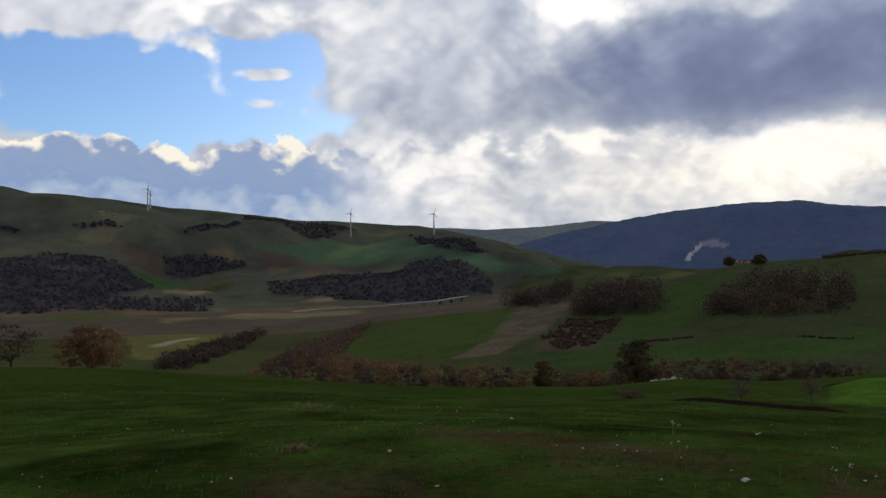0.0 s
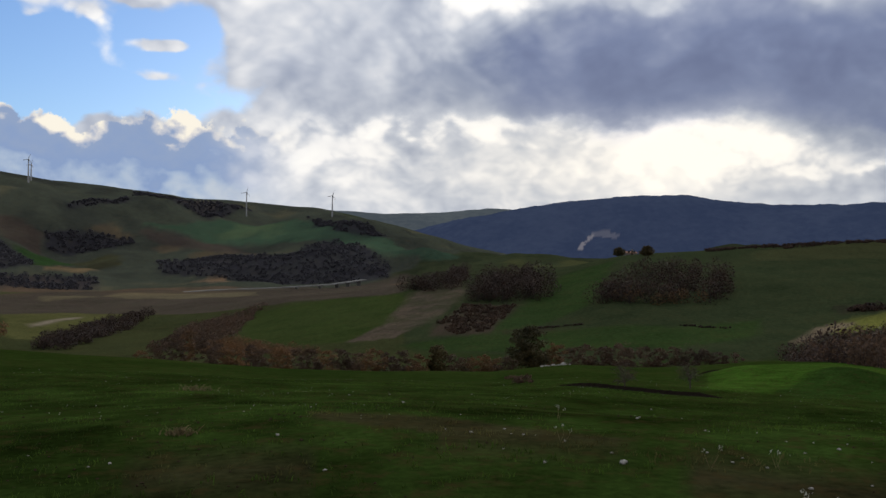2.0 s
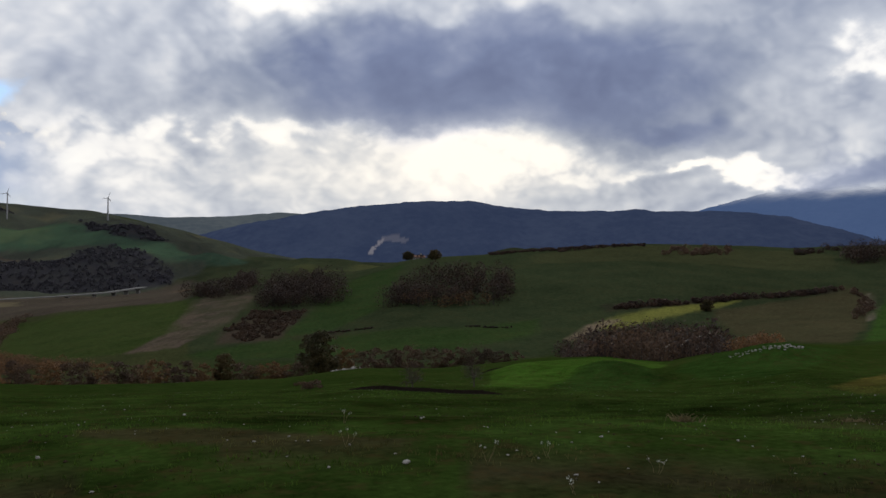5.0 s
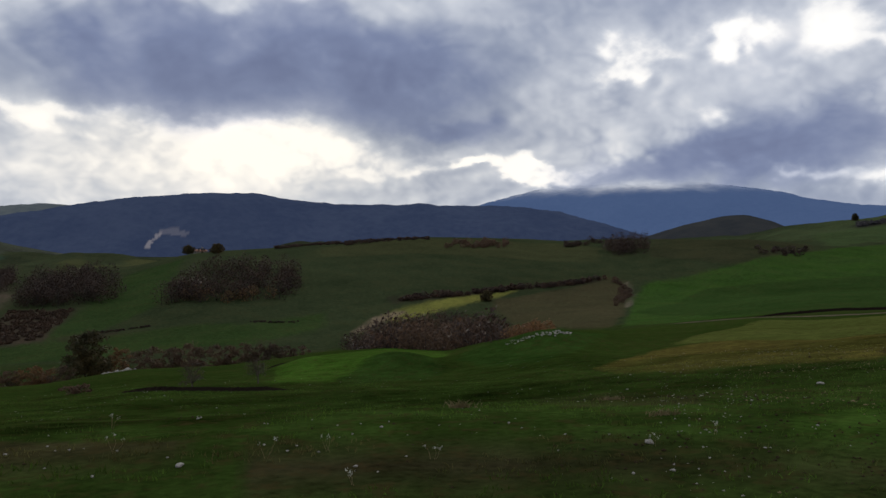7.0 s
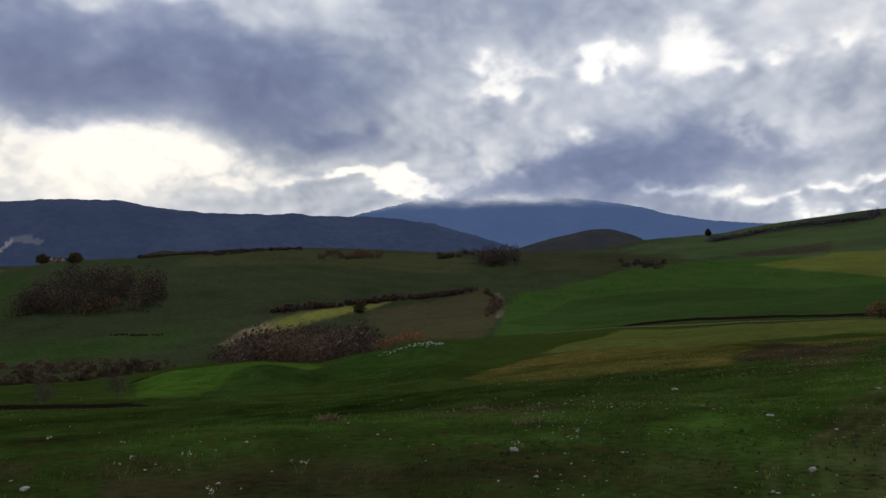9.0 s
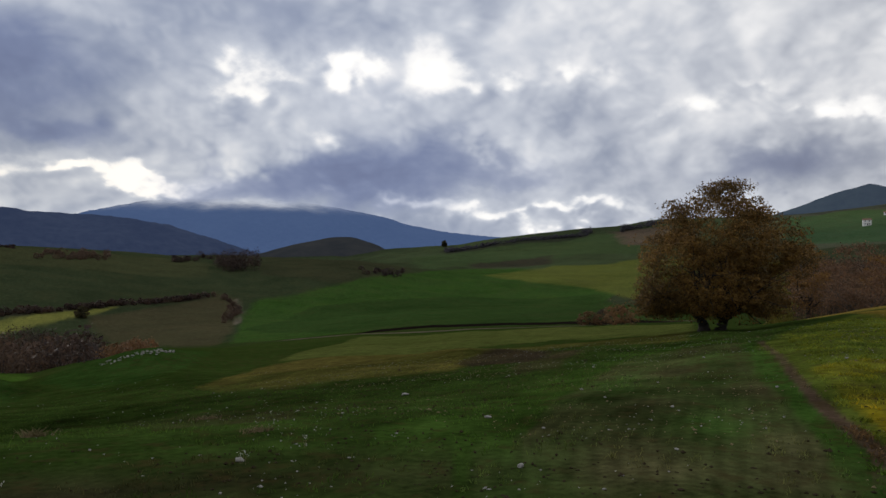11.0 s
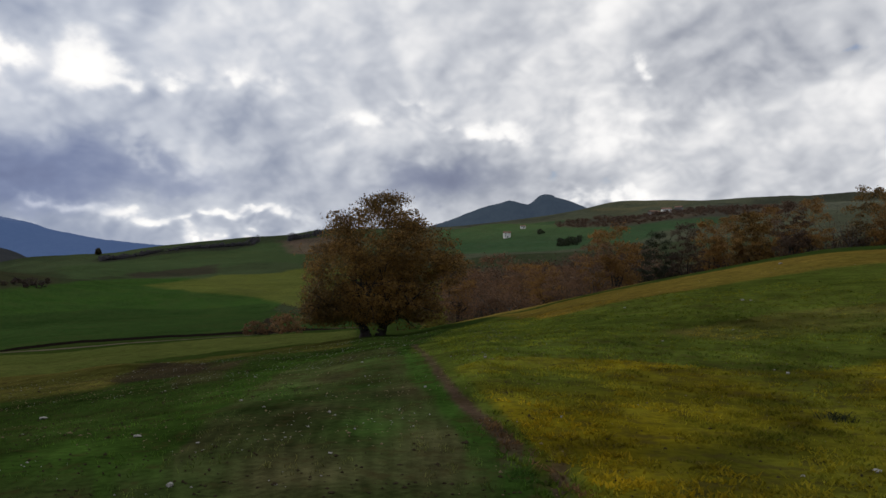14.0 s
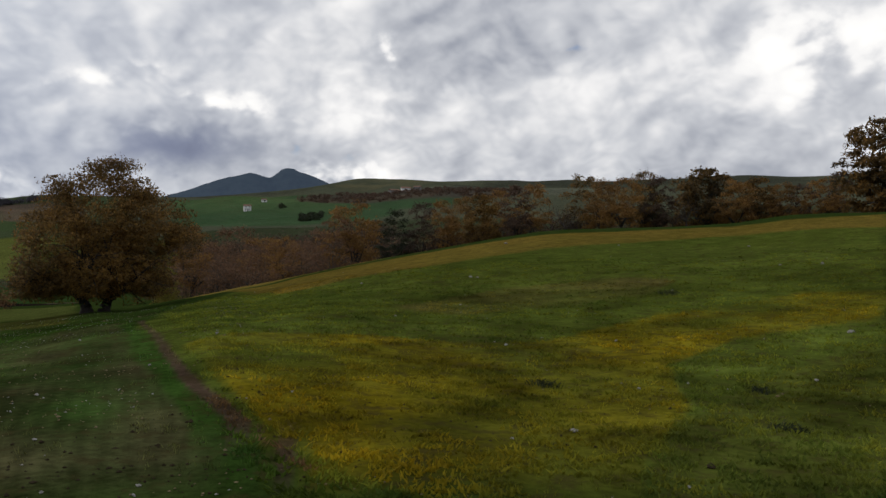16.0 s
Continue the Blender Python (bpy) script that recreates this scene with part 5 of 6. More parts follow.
rust_tree(-96.7, 88, 8.4, 7.1, "spreading tree with thin orange leaves")
green_tree(-99.5, 92, 7.2, 4.0, "dark green evergreen tree in the hedgerow")
dull_tree(-101.4, 88, 6.8, 4.2, "grey-brown autumn tree in the hedgerow", "hedgerow trees")
rust_tree(-102.8, 93, 7.5, 4.4, "rust-leaved autumn tree in the hedgerow", "hedgerow trees")
rust_tree(-104.1, 98, 8.2, 4.7, "rust-leaved autumn tree in the hedgerow", "hedgerow trees")
rust_oak(-105.4, 91, 7.1, 4.3, "brown-leaved tree in the hedgerow", "hedgerow trees")
rust_tree(-106.7, 96, 8.0, 4.6, "rust-leaved autumn tree in the hedgerow", "hedgerow trees")
dull_tree(-107.9, 89, 6.9, 4.0, "grey-brown autumn tree in the hedgerow", "hedgerow trees")
rust_tree(-109.0, 94, 7.7, 4.4, "rust-leaved autumn tree in the hedgerow", "hedgerow trees")
bare_tree(-110.2, 99, 8.2, 4.4, "tall leafless tree in the hedgerow", "hedgerow trees")
bare_tree(-111.2, 92, 7.4, 3.7, "tall leafless tree in the hedgerow", "hedgerow trees")
dark_oak(-112.3, 97, 8.5, 4.8, "dark brown-leaved oak in the hedgerow", "hedgerow trees")
rust_tree(-113.5, 90, 6.6, 4.2, "rust-leaved autumn tree in the hedgerow", "hedgerow trees")
bare_tree(-114.9, 95, 9.3, 3.7, "tall leafless tree in the hedgerow", "hedgerow trees")
rust_tree(-114.9, 88, 6.1, 5.2, "rust-leaved autumn tree in the hedgerow", "hedgerow trees")
dark_oak(-116.4, 93, 7.6, 4.8, "dark brown-leaved oak in the hedgerow", "hedgerow trees")
dull_tree(-117.3, 92, 6.7, 3.5, "grey-brown autumn tree in the hedgerow", "hedgerow trees")
bare_tree(-118.3, 97, 8.5, 3.1, "tall leafless tree in the hedgerow", "hedgerow trees")
bare_tree(-119.1, 92, 7.2, 2.9, "tall leafless tree in the hedgerow", "hedgerow trees")
rust_oak(-120.3, 97, 8.0, 7.2, "brown-leaved oak with a forked trunk in the hedgerow", "hedgerow trees")
rust_tree(-122.2, 92, 5.9, 4.5, "rust-leaved autumn tree in the hedgerow", "hedgerow trees")
rust_oak(-123.6, 97, 6.5, 4.6, "brown-leaved tree in the hedgerow", "hedgerow trees")
rust_tree(-125.1, 92, 5.0, 3.8, "rust-leaved autumn tree in the hedgerow", "hedgerow trees")
dull_tree(-126.2, 97, 5.5, 3.9, "grey-brown autumn tree in the hedgerow", "hedgerow trees")
rust_tree(-127.4, 92, 5.1, 4.2, "rust-leaved autumn tree in the hedgerow", "hedgerow trees")
dull_tree(-128.2, 97, 6.7, 3.8, "grey-brown autumn tree in the hedgerow", "hedgerow trees")
rust_oak(-130.7, 86, 9.6, 7.6, "tall brown-leaved oak at the end of the hedgerow", "hedgerow trees")
rust_oak(-133.1, 86, 8.4, 6.1, "tall brown-leaved oak at the end of the hedgerow", "hedgerow trees")


# ---- thickets, in plan ----
thicket("wood", "dark leafless copse on the green spur", DARK_LEAF, [(22, 330), (35, 332), (63, 421), (51, 333), (45, 307), (30, 308)], 5.5, 4.0, 0.5)
thicket("wood", "dark leafless copse on the green spur", DARK_LEAF, [(41, 270), (55, 319), (77, 338), (76, 285), (69, 262), (56, 261)], 6.5, 4.0, 0.5)
thicket("wood", "rusty saplings at the edge of the spur wood", BRUSH_LEAF, [(76, 235), (88, 238), (98, 235), (106, 226), (102, 220), (85, 223)], 4.0, 6.0, 0.4)
thicket("wood", "dark brown leafless wood on the spur's flank", DARK_LEAF, [(73, 235), (92, 269), (103, 277), (125, 254), (111, 228), (104, 219), (85, 221)], 6.0, 4.2, 0.5)
thicket("scrub", "dark scrub running down to the valley", DARK_LEAF, [(-101, 292), (-108, 326), (-115, 417), (-101, 449), (-95, 448), (-96, 409), (-89, 315), (-90, 292)], 4.0, 3.5, 0.45)
thicket("scrub", "brown scrub along a gully", DULL_LEAF, [(-57, 267), (-61, 334), (-56, 397), (-39, 423), (-36, 422), (-39, 391), (-36, 285), (-37, 243)], 3.0, 3.0, 0.4)
thicket("scrub", "rusty scrub along a gully", BRUSH_LEAF, [(-43, 259), (-35, 275), (-17, 233), (-4, 208), (-12, 203), (-34, 220)], 2.2, 2.6, 0.3)
thicket("scrub", "thin brown scrub on the eroded slope", DULL_LEAF, [(27, 233), (38, 262), (55, 259), (40, 215), (30, 211)], 0.9, 1.9, 0.3)
thicket("scrub", "dark brown thorn thicket in the hollow", DARK_LEAF, [(83.0, 150.7), (95.6, 160.6), (107, 169), (124, 170), (122.7, 146.7), (105.6, 122.9), (38.9, 48.1), (85.1, 117.9), (41.0, 64.8)], 3.0, 2.2, 0.3)
thicket("scrub", "brown thorn thicket in the hollow", DULL_LEAF, [(85.9, 146.5), (104.2, 157.5), (118.3, 148.4), (103.0, 124.1), (46.1, 62.1), (42.5, 64.2)], 3.4, 2.4, 0.3)
thicket("scrub", "low rusty scrub beside pale stones", BRUSH_LEAF, [(42.0, 50.6), (54.9, 61.7), (54.7, 58.0), (40.7, 44.0), (37.0, 43.9)], 1.2, 2.0, 0.2)
thicket("hedge", "thin dark hedge between green fields", DARK_LEAF, [(50, 213), (59, 211), (64, 208), (64, 206.5), (59, 209), (50, 211)], 0.42, 0.8, 0.18)
thicket("hedge", "thin dark hedge between green fields", DARK_LEAF, [(81, 194), (86, 191), (92, 188), (92, 186.5), (86, 189), (81, 192)], 0.42, 0.8, 0.18)
thicket("hedge", "dark hedge across the fallow slope", DARK_LEAF, [(127, 200), (151, 197), (173, 202), (215, 203), (211, 199), (170, 198), (147, 193), (126, 196)], 1.5, 1.7, 0.35)
thicket("hedge", "small scrub on the crest of the spur", DULL_LEAF, [(219, 301), (252, 295), (233, 273), (204, 278)], 2.2, 4.5, 0.45)
thicket("hedge", "small scrub on the crest of the spur", DARK_LEAF, [(156, 345), (182, 330), (231, 329), (217, 309), (171, 309), (146, 317)], 0.9, 2.6, 0.35)
thicket("hedge", "small scrub on the crest of the spur", DARK_LEAF, [(279, 285), (302, 278), (286, 263), (263, 269)], 2.5, 4.5, 0.45)
thicket("wood", "small dark wood on the crest of the spur", DARK_LEAF, [(252, 233), (263, 223), (291, 245), (280, 258)], 6.5, 4.0, 0.5)
thicket("hedge", "thin dark scrub on the spur", DARK_LEAF, [(289, 193), (333, 194), (302, 177), (281, 184)], 2.0, 5.0, 0.4)
thicket("scrub", "rough scrub along a track", DULL_LEAF, [(218, 205), (219, 198), (200, 175), (165, 149), (171, 156), (201, 181)], 1.6, 3.2, 0.35)
thicket("hedge", "dark hedge on the far hillside", HAZED_LEAF, [(829, 434), (909, 388), (961, 307), (931, 297), (886, 378), (804, 414)], 4.0, 6.0, 0.9)
thicket("hedge", "dark trees on the far skyline", HAZED_LEAF, [(984, 322), (985, 311), (954, 301), (959, 313)], 7.0, 6.0, 0.9)
thicket("hedge", "dark trees on the far skyline", HAZED_LEAF, [(969, 270), (996, 252), (1035, 228), (1003, 221), (973, 246), (955, 264)], 6.0, 7.0, 1.0)
thicket("wood", "brown woodland strip on the eastern hill", DULL_LEAF, [(1008, -45), (1076, -135), (1066, -300), (998, -322), (919, -303), (940, -184), (921, -116), (959, -49)], 4.0, 9.0, 1.0)
thicket("hedge", "scattered trees on the eastern hill", GREEN_LEAF, [(935, -27), (930, -36), (916, -35), (916, -26)], 4.0, 7.0, 1.0)
thicket("hedge", "scattered trees on the eastern hill", GREEN_LEAF, [(815, -42), (841, -66), (754, -59), (725, -38)], 4.0, 7.0, 1.0)
thicket("far_wood", "dark wood on the far hillside", HAZED_LEAF, [(-639, 1195), (-572, 1324), (-488, 1291), (-441, 1263), (-413, 1177), (-442, 1109), (-316, 1145), (-300, 1060), (-390, 979), (-481, 901)], 4.2, 9.0, 1.4)
thicket("far_wood", "dark wood on the far hillside", HAZED_LEAF, [(-486, 1443), (-462, 1493), (-373, 1543), (-353, 1486), (-423, 1414), (-463, 1390)], 4.2, 9.0, 1.4)
thicket("far_wood", "dark wood on the far hillside", HAZED_LEAF, [(-278, 1295), (-214, 1400), (-86, 1332), (-62, 1419), (-4, 1435), (49, 1299), (73, 1236), (66, 1146), (-67, 1158), (-182, 1189), (-252, 1215)], 4.2, 9.0, 1.4)
thicket("far_wood", "dark wood on the far hillside", HAZED_LEAF, [(-498, 1591), (-426, 1718), (-411, 1680), (-487, 1572)], 4.2, 9.0, 1.4)
thicket("far_wood", "dark wood on the far hillside", HAZED_LEAF, [(-434, 1798), (-279, 1833), (-188, 1919), (-259, 1700), (-420, 1743)], 4.2, 9.0, 1.4)
thicket("far_wood", "dark wood on the far hillside", HAZED_LEAF, [(-67, 1679), (49, 1550), (86, 1470), (-4, 1476)], 4.2, 9.0, 1.4)
thicket("far_wood", "dark wood on the far hillside", HAZED_LEAF, [(-741, 1385), (-717, 1412), (-709, 1379), (-726, 1357)], 4.2, 9.0, 1.4)
thicket("far_wood", "dark wood on the far hillside", HAZED_LEAF, [(-660, 1480), (-601, 1509), (-574, 1493), (-643, 1465)], 4.2, 9.0, 1.4)


# ---- things on the land ----
def box_mesh(name, mat, parts, bevel=0.0):
    """One mesh of upright boxes: centre and size."""
    bm = bmesh.new()
    for c, s in parts:
        m = Matrix.Translation(c) @ Matrix.Diagonal((*s, 1))
        bmesh.ops.create_cube(bm, size=1, matrix=m)
    if bevel:
        bmesh.ops.bevel(bm, geom=bm.edges[:], offset=bevel, segments=1, affect="EDGES")
    me = bpy.data.meshes.new(name)
    bm.to_mesh(me)
    bm.free()
    me.materials.append(mat)
    return me


def lathe(name, mat, rings, sides=16):
    """A round mesh from radius and height pairs."""
    ang = np.arange(sides) * 2 * math.pi / sides
    v = np.array([(r * math.cos(a), r * math.sin(a), z) for r, z in rings for a in ang])
    return mesh_of(name, v, grid_faces(len(rings), sides, ring=True), mat)


def wind_turbine(at, tall, blade, face, label):
    ob = thing("wind_turbine", at, label, "wind turbine", "wind turbines on the far ridge", face)
    part("tower", lathe("tower", WHITE_PAINT, [(1.7, -3), (1.6, 0), (1.5, 2), (1.25, tall * 0.5), (0.95, tall), (0.01, tall + 0.05)]), ob)
    part("nacelle", box_mesh("nacelle", WHITE_PAINT, [((0.8, 0, tall + 1.2), (6.5, 2.6, 2.6))], 0.5), ob)
    hub = part("hub", lathe("hub", WHITE_PAINT, [(0.01, -1.2), (1.0, -0.8), (1.2, 0), (0.9, 0.8), (0.01, 1.3)], 12), ob)
    hub.location, hub.rotation_euler = (-3.4, 0, tall + 1.2), (0, -math.pi / 2, 0)
    bm = bmesh.new()
    prev = None
    for t, c in ((0.0, 0.5), (0.08, 0.9), (0.25, 1.3), (0.6, 0.8), (0.95, 0.3), (1.0, 0.08)):
        ring = [bm.verts.new((sx * c * 0.5, sy * c * 0.16, 0.6 + blade * t)) for sx, sy in ((-1, 0), (0, 1), (1, 0), (0, -1))]
        if prev:
            for i in range(4):
                bm.faces.new((prev[i], prev[(i + 1) % 4], ring[(i + 1) % 4], ring[i]))
        prev = ring
    me = bpy.data.meshes.new("blade")
    bm.to_mesh(me)
    bm.free()
    me.materials.append(WHITE_PAINT)
    for k in range(3):
        b = part("blade", me, ob)
        b.matrix_basis = Matrix.Translation((-3.6, 0, tall + 1.2)) @ Matrix.Rotation(k * 2 * math.pi / 3 + 0.35, 4, "X") @ Matrix.Rotation(math.pi / 2, 4, "Z")
    return ob


wind_turbine(spot(6.33, 1811), 49, 13, 1.5, "white wind turbine with its rotor turned edge-on")
wind_turbine(spot(0.6, 1659), 40, 11, 1.6, "white wind turbine with its rotor turned edge-on")
wind_turbine(spot(19.6, 1793), 43, 11, 1.7, "white wind turbine on the far grassy ridge")
wind_turbine(spot(19.45, 1850), 30, 9, 1.7, "shorter white wind turbine behind another")


def house(at, wide, deep, tall, turn, label, wall=None, roof=None, floors=2):
    ob = thing("farmhouse", at, label, "house", "", turn)
    ridge = tall + deep * 0.25
    part("wall", box_mesh("wall", wall or LIMEWASH, [((0, 0, tall / 2 - 1), (wide, deep, tall + 2))], 0.04), ob)
    bm = bmesh.new()
    e, d = wide / 2 + 0.3, deep / 2 + 0.4
    pts = [(-e, -d, tall - 0.1), (e, -d, tall - 0.1), (e, d, tall - 0.1), (-e, d, tall - 0.1), (-e, 0, ridge), (e, 0, ridge),
           (-e, -d, tall + 0.1), (e, -d, tall + 0.1), (e, d, tall + 0.1), (-e, d, tall + 0.1), (-e, 0, ridge + 0.2), (e, 0, ridge + 0.2)]
    v = [bm.verts.new(p) for p in pts]
    for f in ((6, 7, 11, 10), (8, 9, 10, 11), (0, 4, 5, 1), (3, 2, 5, 4), (0, 1, 7, 6), (2, 3, 9, 8), (0, 6, 10, 4), (3, 4, 10, 9), (1, 5, 11, 7), (2, 8, 11, 5)):
        bm.faces.new([v[i] for i in f])
    me = bpy.data.meshes.new("roof")
    bm.to_mesh(me)
    bm.free()
    me.materials.append(roof or ROOF_TILE)
    roof_ob = part("roof", me, ob)
    part("chimney", box_mesh("chimney", CONCRETE, [((wide * 0.25, 0, ridge + 0.4), (0.6, 0.6, 1.4))], 0.03), roof_ob)
    pane = box_mesh("window", DARK_GLASS, [((0, 0, 0), (0.9, 0.12, 1.2))], 0.02)
    n = max(2, int(wide // 3))
    for side in (-1, 1):
        for fl in range(floors):
            for i in range(n):
                w = part("window", pane, ob)
                w.location = (-wide / 2 + wide * (i + 0.5) / n, side * deep / 2, 1.6 + fl * tall / max(floors, 1))
    part("door", box_mesh("door", BARK, [((wide * 0.05, -deep / 2, 1.0), (1.0, 0.14, 2.1))], 0.02), ob)
    return ob


house(spot(-89.5, 902), 7.5, 6.0, 5.2, -1.45, "white two-storey farmhouse on the green hillside")
house(spot(-90.6, 985), 6.0, 4.0, 2.6, -1.5, "low pale outbuilding on the green hillside", floors=1)
house(spot(-100.2, 1079), 12, 8, 5.0, -1.6, "pale farmhouse on the hill's crest", floors=2)
house(spot(-99.4, 1096), 14, 7, 4.0, -1.2, "long low farm building on the hill's crest", CONCRETE, floors=1)
house(spot(-101.0, 1090), 9, 7, 4.5, -2.0, "small farm building on the hill's crest", CONCRETE, floors=1)
house(spot(22.4, 1672), 9, 7, 4.5, 0.3, "small grey farmhouse on the far hillside", CONCRETE)
house(spot(21.7, 1660), 12, 5, 2.6, 0.2, "low grey barn on the far hillside", CONCRETE, floors=1)
house(spot(-19.7, 384), 6, 3, 1.0, 0.3, "low stone barn on the crest of the spur", CONCRETE, floors=1)


def viaduct():
    pts = []
    for a, r, e in ((13.0, 930, -1.95), (8.7, 960, -1.62), (3.72, 1030, -1.42), (0.6, 1060, -1.2), (-1.6, 1120, -0.88)):
        p = spot(a, r)
        pts.append(Vector((p.x, p.y, EYE + r * math.tan(radians(e)))))
    ob = thing("viaduct", pts[0], "long low concrete road viaduct across the valley floor", "viaduct")
    bm = bmesh.new()
    prev = None
    for i, p in enumerate(pts):
        ahead = (pts[min(i + 1, len(pts) - 1)] - pts[max(i - 1, 0)]).normalized()
        side = Vector((-ahead.y, ahead.x, 0)) * 4.5
        q = p - pts[0]
        ring = [bm.verts.new(q + k) for k in (-side, side, side + Vector((0, 0, -1.1)), -side + Vector((0, 0, -1.1)))]
        if prev:
            for k in range(4):
                bm.faces.new((prev[k], prev[(k + 1) % 4], ring[(k + 1) % 4], ring[k]))
        else:
            bm.faces.new(ring)
        prev = ring
    bm.faces.new(prev[::-1])
    me = bpy.data.meshes.new("deck")
    bm.to_mesh(me)
    bm.free()
    me.materials.append(CONCRETE)
    part("deck", me, ob)
    for i in range(len(pts) - 1):
        a, b = pts[i], pts[i + 1]
        n = max(1, int((b - a).length // 24))
        for k in range(n):
            p = a.lerp(b, (k + 0.5) / n)
            foot = ground_at(p.x, p.y) - 1.0
            h = max(p.z - 1.6 - foot, 0.5)
            post = part("pier", box_mesh("pier", CONCRETE, [((0, 0, -h / 2), (2.0, 5.0, h)), ((0, 0, -0.5), (2.6, 7.5, 1.0))], 0.1), ob)
            post.location = p - pts[0] - Vector((0, 0, 1.6))
            post.rotation_euler[2] = math.atan2(b.y - a.y, b.x - a.x)
    return ob


viaduct()


def boulder_mesh(seed, flat=0.7):
    bm = bmesh.new()
    bmesh.ops.create_icosphere(bm, subdivisions=2, radius=0.5)
    for v in bm.verts:
        n = noise.noise(v.co * 2.3 + Vector((seed * 3.1, 0, 0)))
        v.co *= 1 + 0.55 * n
        v.co.z *= flat
        v.co.z = max(v.co.z, -0.25)
    me = bpy.data.meshes.new("stone")
    bm.to_mesh(me)
    bm.free()
    me.materials.append(STONE)
    return me


STONES = [boulder_mesh(k, f) for k, f in ((1, 0.7), (2, 0.5), (3, 0.85), (4, 0.6), (5, 0.45))]
stone_count = [0]


def stone(name, x, y, wide, label, group, sink=0.08):
    k = stone_count[0]
    stone_count[0] += 1
    ob = new(name, STONES[k % 5])
    ob.location = (x, y, ground_at(x, y) + wide * (0.25 - sink))
    ob.rotation_euler[2] = k * 2.4
    ob.scale = (wide, wide * (0.7 + 0.3 * ((k * 7) % 5) / 5), wide * 0.9)
    return tagged(ob, label, "stone", group)


def field_stone(x, y, wide):
    big = wide > 0.1
    stone("field_stone", x, y, wide * 0.68, "large pale limestone lying on the field" if big else "small white limestone lying on the field", "pale field stones")


rng = np.random.default_rng(8)
for k in range(17):
    p = spot(-13.9 - 2.0 * (k + rng.uniform(-0.5, 0.5)) / 17, 77 + rng.uniform(-4.5, 4.0))
    stone("boulder", p.x, p.y, rng.uniform(0.16, 0.34) if k % 6 else 0.46, "white limestone boulder in a heap beside the hedge", "boulder heap")
for k in range(80):
    f = k / 79
    p = spot(-40.3 - 4.3 * f + rng.normal() * 0.08, 49.7 + 0.9 * f + rng.normal() * 0.25)
    stone("bank_stone", p.x, p.y, rng.uniform(0.08, 0.22) * (0.5 + 0.5 * f), "white stone on the rim of the bank", "stones along the bank")


def ditch(name, path, deep, label):
    """A cut bank: dark earth lip and shallow trench along a line of headings and distances."""
    rng = np.random.default_rng(len(path) * 7)
    rows = []
    n = 70
    fs = np.linspace(0, len(path) - 1, n)
    for f in fs:
        i = min(int(f), len(path) - 2)
        a = path[i][0] + (path[i + 1][0] - path[i][0]) * (f - i)
        r = path[i][1] + (path[i + 1][1] - path[i][1]) * (f - i)
        r += rng.normal() * 0.08
        fade = min(1.0, 6 * min(f / fs[-1], 1 - f / fs[-1]) + 0.1)
        for dr, dz in ((-0.3, -0.03), (-0.1, 0.03), (0.05, deep * 0.25), (0.15, deep * (0.8 + 0.25 * rng.normal() * 0.5)), (0.3, deep * 0.85), (0.7, -0.03)):
            p = spot(a, r + dr)
            rows.append((p.x, p.y, p.z + dz * fade))
    v = np.array(rows)
    me = mesh_of(name, v, grid_faces(n, 6), EARTH)
    return tagged(new(name, me), label, "ditch", kind="structure")


ditch("ditch_1", [(-15.0, 31.4), (-17.5, 31.6), (-20.6, 31.1), (-23, 30.6), (-25.5, 29.8)], 0.15, "narrow dark eroded ditch across the green field")
ditch("ditch_2", [(-24.0, 46), (-25.4, 48.5), (-27.0, 50)], 0.08, "narrow dark eroded ditch across the green field")


ditch("ditch_3", [(-56.5, 116), (-58.5, 121), (-61.5, 127), (-67.3, 128), (-73.4, 103.5), (-78.5, 90.5)], 0.42, "dark cut bank along the lower edge of the lane")


def blades_mesh(name, roots, tall, wide, rng, mat, lean=0.35):
    """Upright narrow blades, each one bent triangle pair."""
    roots = np.asarray(roots, float)
    n = len(roots)
    a = rng.uniform(0, 2 * math.pi, n)
    h = tall * rng.uniform(0.5, 1.3, n)
    side = np.stack([np.cos(a), np.sin(a), 0 * a], -1) * (wide * 0.5)
    bend = rng.normal(size=(n, 3)) * lean * h[:, None]
    bend[:, 2] = 0
    top = roots + bend
    top[:, 2] += h
    mid = roots + bend * 0.35
    mid[:, 2] += h * 0.55
    v = np.stack([roots - side, roots + side, mid + side * 0.7, top, mid - side * 0.7], 1).reshape(-1, 3)
    f = np.arange(5 * n).reshape(-1, 5)
    return mesh_of(name, v, f, mat, smooth=False)


def tuft(x, y, tall, wide, mat, label, seed, name="grass_tuft", count=90):
    rng = np.random.default_rng(seed)
    ob = thing(name, (x, y, ground_at(x, y)), label, "grass tuft", "grass tufts")
    pts = np.zeros((count, 3))
    pts[:, :2] = rng.normal(size=(count, 2)) * (wide * 0.3, wide * 0.2)
    for p in pts:
        p[2] = ground_at(x + p[0], y + p[1]) - ground_at(x, y) - 0.01
    tagged(part("clump", blades_mesh("clump", pts, tall, 0.016, rng, mat, 0.8), ob), kind="stuff")
    return ob


